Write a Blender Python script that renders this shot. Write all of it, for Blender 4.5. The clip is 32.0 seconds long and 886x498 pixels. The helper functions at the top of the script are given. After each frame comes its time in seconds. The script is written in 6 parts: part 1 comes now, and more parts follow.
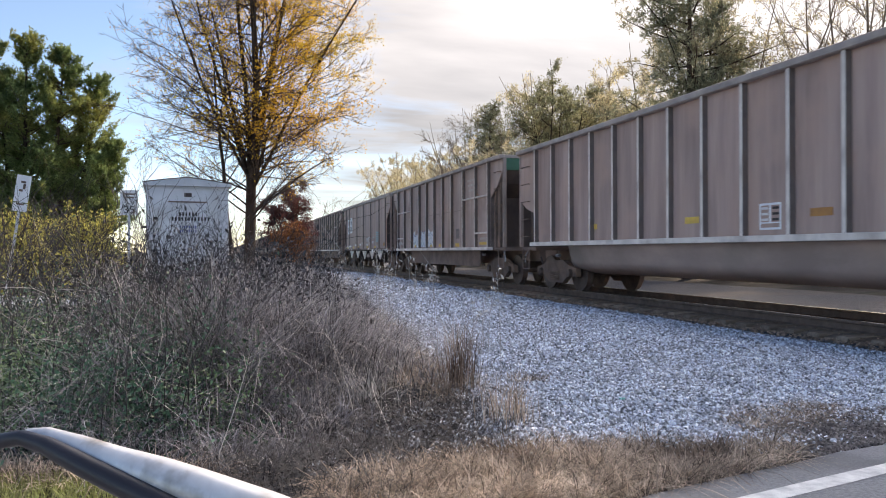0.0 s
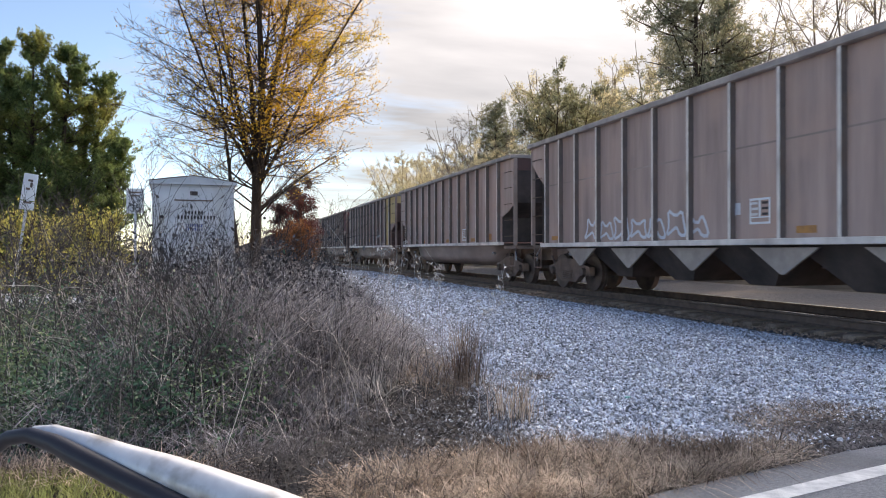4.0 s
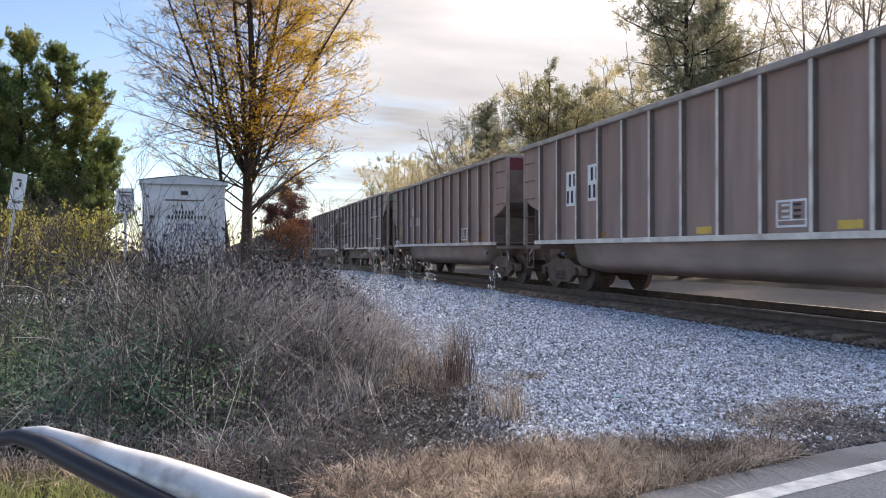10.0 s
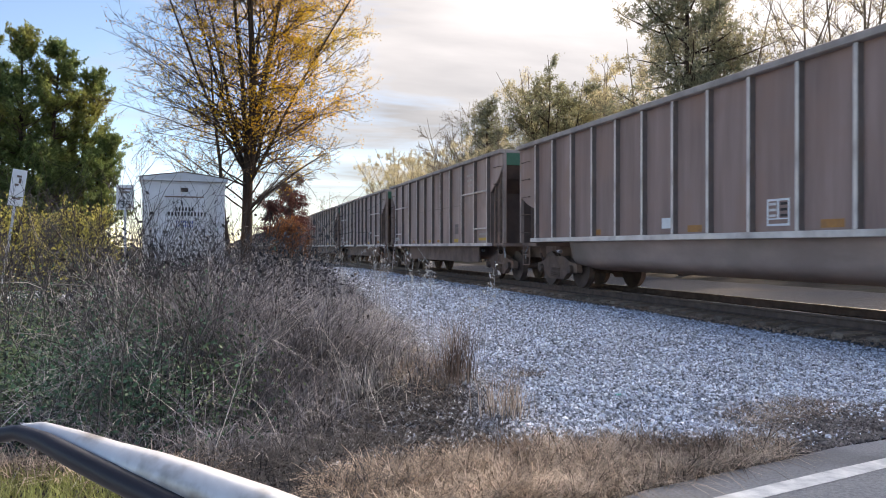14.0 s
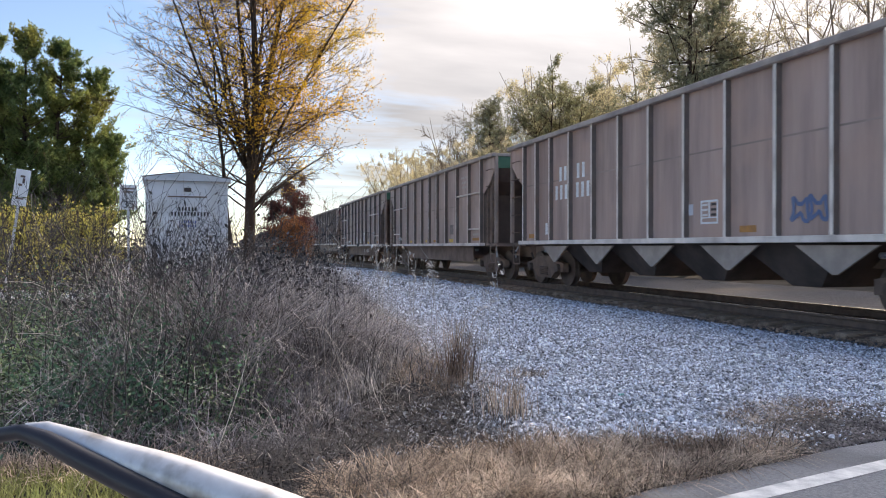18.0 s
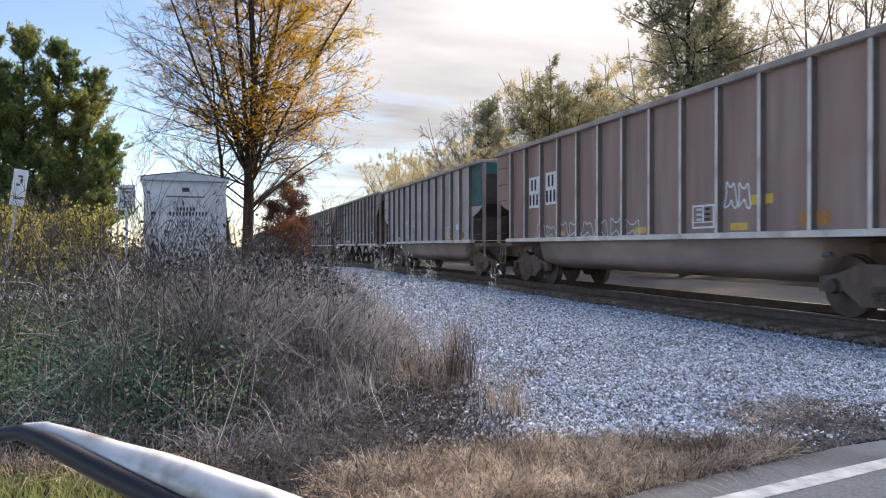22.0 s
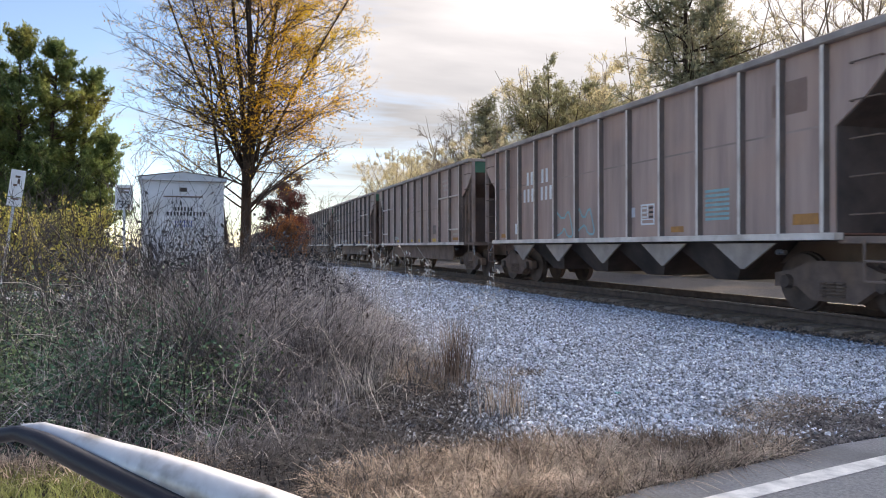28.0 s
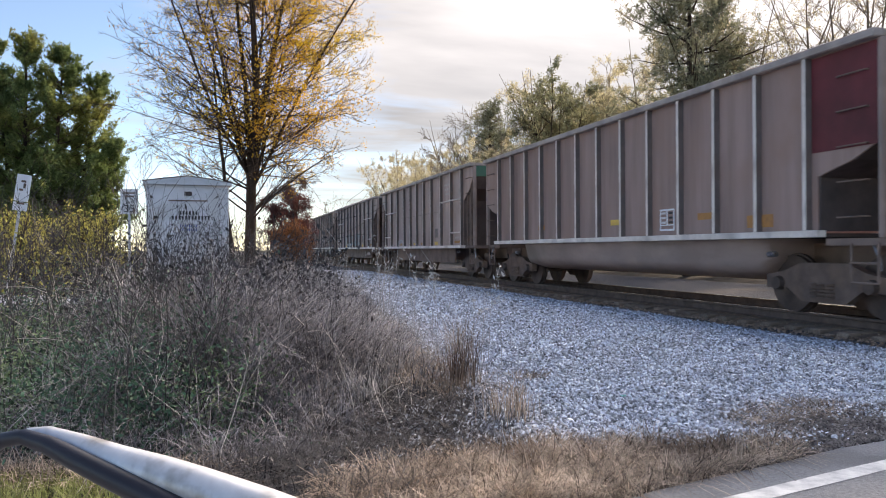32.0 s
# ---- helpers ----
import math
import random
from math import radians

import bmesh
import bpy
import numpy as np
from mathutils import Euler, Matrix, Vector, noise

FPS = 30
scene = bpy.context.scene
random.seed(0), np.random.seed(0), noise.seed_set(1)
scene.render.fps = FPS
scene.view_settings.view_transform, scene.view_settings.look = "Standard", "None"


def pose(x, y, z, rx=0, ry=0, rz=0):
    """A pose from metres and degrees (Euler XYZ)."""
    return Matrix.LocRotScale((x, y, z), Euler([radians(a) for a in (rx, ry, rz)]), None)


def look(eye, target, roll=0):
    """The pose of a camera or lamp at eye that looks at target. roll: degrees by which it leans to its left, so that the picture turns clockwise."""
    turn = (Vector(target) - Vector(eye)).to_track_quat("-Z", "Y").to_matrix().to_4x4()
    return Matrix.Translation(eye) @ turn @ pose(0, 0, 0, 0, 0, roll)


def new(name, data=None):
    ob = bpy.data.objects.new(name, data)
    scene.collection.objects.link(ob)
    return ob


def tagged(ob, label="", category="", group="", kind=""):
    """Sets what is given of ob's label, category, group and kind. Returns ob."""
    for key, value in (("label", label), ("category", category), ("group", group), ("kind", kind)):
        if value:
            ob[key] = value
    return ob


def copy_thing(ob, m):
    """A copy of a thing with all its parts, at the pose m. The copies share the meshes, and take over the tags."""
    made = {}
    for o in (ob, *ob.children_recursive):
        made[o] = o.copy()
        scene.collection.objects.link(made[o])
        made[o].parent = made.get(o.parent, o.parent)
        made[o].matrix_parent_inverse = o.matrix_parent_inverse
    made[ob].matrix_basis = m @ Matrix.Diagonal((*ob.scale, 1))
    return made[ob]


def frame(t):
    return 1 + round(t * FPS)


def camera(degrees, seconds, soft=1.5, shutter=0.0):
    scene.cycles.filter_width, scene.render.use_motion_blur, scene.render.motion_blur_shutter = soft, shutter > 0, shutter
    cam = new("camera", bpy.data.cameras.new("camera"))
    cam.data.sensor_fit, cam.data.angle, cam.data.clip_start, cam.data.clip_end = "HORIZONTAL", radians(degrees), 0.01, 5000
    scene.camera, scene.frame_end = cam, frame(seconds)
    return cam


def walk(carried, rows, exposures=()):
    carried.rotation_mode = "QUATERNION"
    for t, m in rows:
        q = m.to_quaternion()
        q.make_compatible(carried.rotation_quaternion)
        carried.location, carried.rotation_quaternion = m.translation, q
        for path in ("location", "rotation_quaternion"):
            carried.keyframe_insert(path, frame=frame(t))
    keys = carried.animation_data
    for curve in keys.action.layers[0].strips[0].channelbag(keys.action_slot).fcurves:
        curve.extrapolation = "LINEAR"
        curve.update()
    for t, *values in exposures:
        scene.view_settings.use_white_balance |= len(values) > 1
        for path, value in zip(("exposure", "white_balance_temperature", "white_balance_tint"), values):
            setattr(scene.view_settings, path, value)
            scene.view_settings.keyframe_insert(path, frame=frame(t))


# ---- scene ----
# ------------------------------------------------------------------ camera
# Hand-held from a car seat: the eye stays put, the view drifts by a degree.
# World: X to the track, Y along it, rail top at z = 0.15, road at z = 0.
EYE = (0.0, 0.0, 1.2)
cam = camera(62.2, 32.0, soft=1.0, shutter=0.08)
walk(cam, [(t, pose(*EYE, rx, ry, rz)) for t, rx, ry, rz in (
    (0.0, 90.158, 0.155, -16.771),
    (0.5, 90.177, 0.187, -16.762),
    (1.0, 90.173, 0.191, -16.758),
    (1.5, 90.185, 0.213, -16.730),
    (2.0, 90.180, 0.187, -16.677),
    (2.5, 90.128, 0.190, -16.627),
    (3.0, 90.078, 0.141, -16.553),
    (3.5, 90.031, 0.119, -16.455),
    (5.5, 90.113, 0.096, -16.141),
    (6.0, 90.149, 0.043, -16.135),
    (6.5, 90.160, 0.024, -16.114),
    (7.0, 90.163, 0.015, -16.127),
    (7.5, 90.149, 0.030, -16.168),
    (8.0, 90.128, -0.006, -16.213),
    (8.5, 90.103, 0.014, -16.288),
    (9.0, 90.086, 0.056, -16.420),
    (9.5, 90.076, 0.129, -16.678),
    (10.0, 90.033, 0.139, -17.016),
    (10.5, 89.984, 0.174, -17.333),
    (11.0, 89.940, 0.161, -17.512),
    (11.5, 89.915, 0.109, -17.520),
    (12.0, 89.877, 0.042, -17.416),
    (12.5, 89.866, 0.041, -17.297),
    (13.0, 89.843, 0.002, -17.207),
    (13.5, 89.830, 0.005, -17.102),
    (14.0, 89.824, -0.000, -17.022),
    (14.5, 89.796, 0.022, -16.959),
    (16.5, 89.738, -0.018, -16.936),
    (17.0, 89.777, 0.029, -16.860),
    (17.5, 89.808, -0.006, -16.796),
    (18.0, 89.811, -0.005, -16.808),
    (18.5, 89.807, -0.005, -16.898),
    (19.0, 89.757, 0.000, -16.986),
    (19.5, 89.755, -0.021, -17.029),
    (20.0, 89.772, 0.042, -17.008),
    (20.5, 89.809, 0.006, -16.959),
    (21.0, 89.816, 0.008, -16.912),
    (21.5, 89.817, 0.006, -16.914),
    (22.0, 89.803, 0.014, -16.933),
    (22.5, 89.781, 0.063, -16.916),
    (23.0, 89.778, 0.058, -16.898),
    (23.5, 89.778, 0.077, -16.871),
    (24.0, 89.756, 0.027, -16.860),
    (24.5, 89.726, 0.029, -16.900),
    (25.0, 89.707, 0.036, -16.904),
    (25.5, 89.698, 0.002, -16.909),
    (27.5, 89.766, 0.193, -17.112),
    (28.0, 89.739, 0.199, -17.083),
    (28.5, 89.736, 0.208, -17.039),
    (29.0, 89.729, 0.212, -17.008),
    (29.5, 89.745, 0.251, -16.996),
    (30.0, 89.790, 0.276, -16.972),
    (30.5, 89.832, 0.280, -16.934),
    (31.0, 89.914, 0.305, -16.848),
    (31.5, 89.945, 0.367, -16.771),
    (32.0, 89.986, 0.362, -16.739),
)], exposures=((0.0, 0.50, 7400.0, 16.0), (32.0, 0.50, 7400.0, 16.0)))

RAIL_Z = 0.15
TIE_TOP = RAIL_Z - 0.172
CAR_Z = 0.25          # zero height of the car bodies
TRACK_X = 9.73
CAR_PITCH = 16.18

# ------------------------------------------------------------------ world and sun
SUN_EL, SUN_AZ = radians(27), radians(52)     # azimuth from +Y towards +X


def sky():
    w = bpy.data.worlds.new("sky")
    scene.world = w
    w.use_nodes = True
    n, l = w.node_tree.nodes, w.node_tree.links
    n.clear()
    tex = n.new("ShaderNodeTexSky")
    tex.sky_type, tex.sun_disc = "NISHITA", False
    tex.sun_elevation, tex.sun_rotation = SUN_EL, SUN_AZ
    tex.air_density, tex.dust_density, tex.ozone_density = 0.85, 0.1, 2.6
    co = n.new("ShaderNodeTexCoord")
    sep = n.new("ShaderNodeSeparateXYZ")
    l.new(co.outputs["Generated"], sep.inputs[0])
    # flat cloud layer: direction over height
    mx = n.new("ShaderNodeMath"); mx.operation = "MAXIMUM"; mx.inputs[1].default_value = 0.05
    l.new(sep.outputs["Z"], mx.inputs[0])
    add = n.new("ShaderNodeMath"); add.operation = "ADD"; add.inputs[1].default_value = 0.12
    l.new(mx.outputs[0], add.inputs[0])
    dv = n.new("ShaderNodeVectorMath"); dv.operation = "DIVIDE"
    l.new(co.outputs["Generated"], dv.inputs[0])
    l.new(add.outputs[0], dv.inputs[1])
    mp = n.new("ShaderNodeMapping")
    mp.inputs["Scale"].default_value = (0.7, 1.5, 0.0)
    mp.inputs["Rotation"].default_value = (0, 0, radians(25))
    mp.inputs["Location"].default_value = (1.2, 0.4, 0)
    l.new(dv.outputs[0], mp.inputs[0])
    nz = n.new("ShaderNodeTexNoise")
    nz.inputs["Scale"].default_value, nz.inputs["Detail"].default_value = 0.75, 7.0
    nz.inputs["Roughness"].default_value, nz.inputs["Distortion"].default_value = 0.56, 0.5
    l.new(mp.outputs[0], nz.inputs["Vector"])
    ramp = n.new("ShaderNodeValToRGB")
    ramp.color_ramp.elements[0].position, ramp.color_ramp.elements[1].position = 0.36, 0.64
    l.new(nz.outputs["Fac"], ramp.inputs[0])
    # thin high cloud thickens towards the sun's side of the sky
    dot = n.new("ShaderNodeVectorMath"); dot.operation = "DOT_PRODUCT"
    dot.inputs[1].default_value = (math.sin(SUN_AZ) * math.cos(SUN_EL), math.cos(SUN_AZ) * math.cos(SUN_EL), math.sin(SUN_EL))
    l.new(co.outputs["Generated"], dot.inputs[0])
    rng = n.new("ShaderNodeMapRange")
    rng.inputs["From Min"].default_value, rng.inputs["From Max"].default_value = 0.50, 0.90
    rng.inputs["To Min"].default_value, rng.inputs["To Max"].default_value = -0.80, 0.8
    l.new(dot.outputs["Value"], rng.inputs["Value"])
    mxx = n.new("ShaderNodeMath"); mxx.operation = "ADD"; mxx.use_clamp = True
    l.new(ramp.outputs[0], mxx.inputs[0]); l.new(rng.outputs[0], mxx.inputs[1])
    cl = n.new("ShaderNodeMath"); cl.operation = "MULTIPLY"; cl.inputs[1].default_value = 0.9
    l.new(mxx.outputs[0], cl.inputs[0])
    # cloud brightness: brighter overhead than at the skyline, as under any thin overcast, and glowing round the sun
    ov = n.new("ShaderNodeMapRange")
    ov.inputs["To Min"].default_value, ov.inputs["To Max"].default_value = 2.75, 44.0
    zp = n.new("ShaderNodeMath"); zp.operation = "POWER"; zp.inputs[1].default_value = 2.6
    l.new(mx.outputs[0], zp.inputs[0]); l.new(zp.outputs[0], ov.inputs["Value"])
    pw = n.new("ShaderNodeMath"); pw.operation = "POWER"; pw.inputs[1].default_value = 14.0; pw.use_clamp = True
    l.new(dot.outputs["Value"], pw.inputs[0])
    ag = n.new("ShaderNodeMath"); ag.operation = "MULTIPLY_ADD"; ag.inputs[1].default_value = 2.2
    l.new(pw.outputs[0], ag.inputs[0]); l.new(ov.outputs[0], ag.inputs[2])
    nz2 = n.new("ShaderNodeTexNoise")
    nz2.inputs["Scale"].default_value, nz2.inputs["Detail"].default_value = 1.6, 6.0
    l.new(mp.outputs[0], nz2.inputs["Vector"])
    mot = n.new("ShaderNodeMapRange")
    mot.inputs["From Min"].default_value, mot.inputs["From Max"].default_value = 0.3, 0.7
    mot.inputs["To Min"].default_value, mot.inputs["To Max"].default_value = 0.68, 1.10
    l.new(nz2.outputs["Fac"], mot.inputs["Value"])
    gm = n.new("ShaderNodeMath"); gm.operation = "MULTIPLY"
    l.new(ag.outputs[0], gm.inputs[0]); l.new(mot.outputs[0], gm.inputs[1])
    tint = n.new("ShaderNodeVectorMath"); tint.operation = "SCALE"
    tint.inputs[0].default_value = (0.97, 0.98, 1.0)
    l.new(gm.outputs[0], tint.inputs["Scale"])
    mix = n.new("ShaderNodeMix"); mix.data_type = "RGBA"
    l.new(cl.outputs[0], mix.inputs["Factor"])
    l.new(tex.outputs[0], mix.inputs["A"]); l.new(tint.outputs[0], mix.inputs["B"])
    bg = n.new("ShaderNodeBackground")
    bg.inputs["Strength"].default_value = 0.165
    l.new(mix.outputs["Result"], bg.inputs["Color"])
    out = n.new("ShaderNodeOutputWorld")
    l.new(bg.outputs[0], out.inputs["Surface"])


sky()
_sun = bpy.data.lights.new("sun", "SUN")
_sun.energy, _sun.angle, _sun.color = 4.4, radians(5.0), (1.0, 0.86, 0.68)
sun = new("sun", _sun)
sun.matrix_world = look((math.sin(SUN_AZ) * 60, math.cos(SUN_AZ) * 60, math.tan(SUN_EL) * 60), (0, 0, 0))


# ------------------------------------------------------------------ materials
def lin(r, g, b):
    """sRGB 0-255 to linear."""
    return tuple(((c / 255 + 0.055) / 1.055) ** 2.4 if c > 10 else c / 3294 for c in (r, g, b))


def paint(name, base, second=None, rough=0.7, metal=0.0, scale=3.0, detail=6.0, bump=0.0, bump_scale=40.0,
          island=0.0, objvar=0.0, stretch=(1, 1, 1), spec=0.4, leaf=0.0, third=None, third_scale=0.5, coords="Object"):
    """A surface of two or three colours mixed by noise at two scales, with fine relief."""
    m = bpy.data.materials.new(name)
    m.use_nodes = True
    n, l = m.node_tree.nodes, m.node_tree.links
    b = n["Principled BSDF"]
    b.inputs["Roughness"].default_value, b.inputs["Metallic"].default_value = rough, metal
    b.inputs["Specular IOR Level"].default_value = spec
    co = n.new("ShaderNodeTexCoord")
    mp = n.new("ShaderNodeMapping")
    mp.inputs["Scale"].default_value = stretch
    l.new(co.outputs[coords], mp.inputs[0])
    nz = n.new("ShaderNodeTexNoise")
    nz.inputs["Scale"].default_value, nz.inputs["Detail"].default_value = scale, detail
    nz.inputs["Roughness"].default_value = 0.6
    l.new(mp.outputs[0], nz.inputs["Vector"])
    rmp = n.new("ShaderNodeMapRange")
    rmp.inputs["From Min"].default_value, rmp.inputs["From Max"].default_value = 0.35, 0.65
    l.new(nz.outputs["Fac"], rmp.inputs["Value"])
    mix = n.new("ShaderNodeMix"); mix.data_type = "RGBA"
    mix.inputs["A"].default_value = (*base, 1)
    mix.inputs["B"].default_value = (*(second or tuple(c * 0.75 for c in base)), 1)
    l.new(rmp.outputs[0], mix.inputs["Factor"])
    col = mix.outputs["Result"]
    if third:
        nz3 = n.new("ShaderNodeTexNoise")
        nz3.inputs["Scale"].default_value, nz3.inputs["Detail"].default_value = third_scale, 4.0
        l.new(co.outputs[coords], nz3.inputs["Vector"])
        r3 = n.new("ShaderNodeMapRange")
        r3.inputs["From Min"].default_value, r3.inputs["From Max"].default_value = 0.5, 0.72
        l.new(nz3.outputs["Fac"], r3.inputs["Value"])
        m3 = n.new("ShaderNodeMix"); m3.data_type = "RGBA"
        m3.inputs["B"].default_value = (*third, 1)
        l.new(r3.outputs[0], m3.inputs["Factor"]); l.new(col, m3.inputs["A"])
        col = m3.outputs["Result"]
    for amount, node, out in ((island, "ShaderNodeNewGeometry", "Random Per Island"), (objvar, "ShaderNodeObjectInfo", "Random")):
        if amount:
            src = n.new(node)
            mr = n.new("ShaderNodeMapRange")
            mr.inputs["To Min"].default_value, mr.inputs["To Max"].default_value = 1 - amount, 1 + amount
            l.new(src.outputs[out], mr.inputs["Value"])
            sc = n.new("ShaderNodeVectorMath"); sc.operation = "SCALE"
            l.new(col, sc.inputs[0]); l.new(mr.outputs[0], sc.inputs["Scale"])
            col = sc.outputs[0]
    l.new(col, b.inputs["Base Color"])
    rr = n.new("ShaderNodeMapRange")
    rr.inputs["To Min"].default_value, rr.inputs["To Max"].default_value = max(0, rough - 0.1), min(1, rough + 0.1)
    l.new(nz.outputs["Fac"], rr.inputs["Value"]); l.new(rr.outputs[0], b.inputs["Roughness"])
    if bump:
        nb = n.new("ShaderNodeTexNoise")
        nb.inputs["Scale"].default_value, nb.inputs["Detail"].default_value = bump_scale, 4.0
        l.new(mp.outputs[0], nb.inputs["Vector"])
        bp = n.new("ShaderNodeBump")
        bp.inputs["Strength"].default_value, bp.inputs["Distance"].default_value = bump, 0.02
        l.new(nb.outputs["Fac"], bp.inputs["Height"]); l.new(bp.outputs[0], b.inputs["Normal"])
    if leaf:
        tr = n.new("ShaderNodeBsdfTranslucent")
        l.new(col, tr.inputs["Color"])
        ms = n.new("ShaderNodeMixShader"); ms.inputs[0].default_value = leaf
        l.new(b.outputs[0], ms.inputs[1]); l.new(tr.outputs[0], ms.inputs[2])
        l.new(ms.outputs[0], n["Material Output"].inputs["Surface"])
    return m


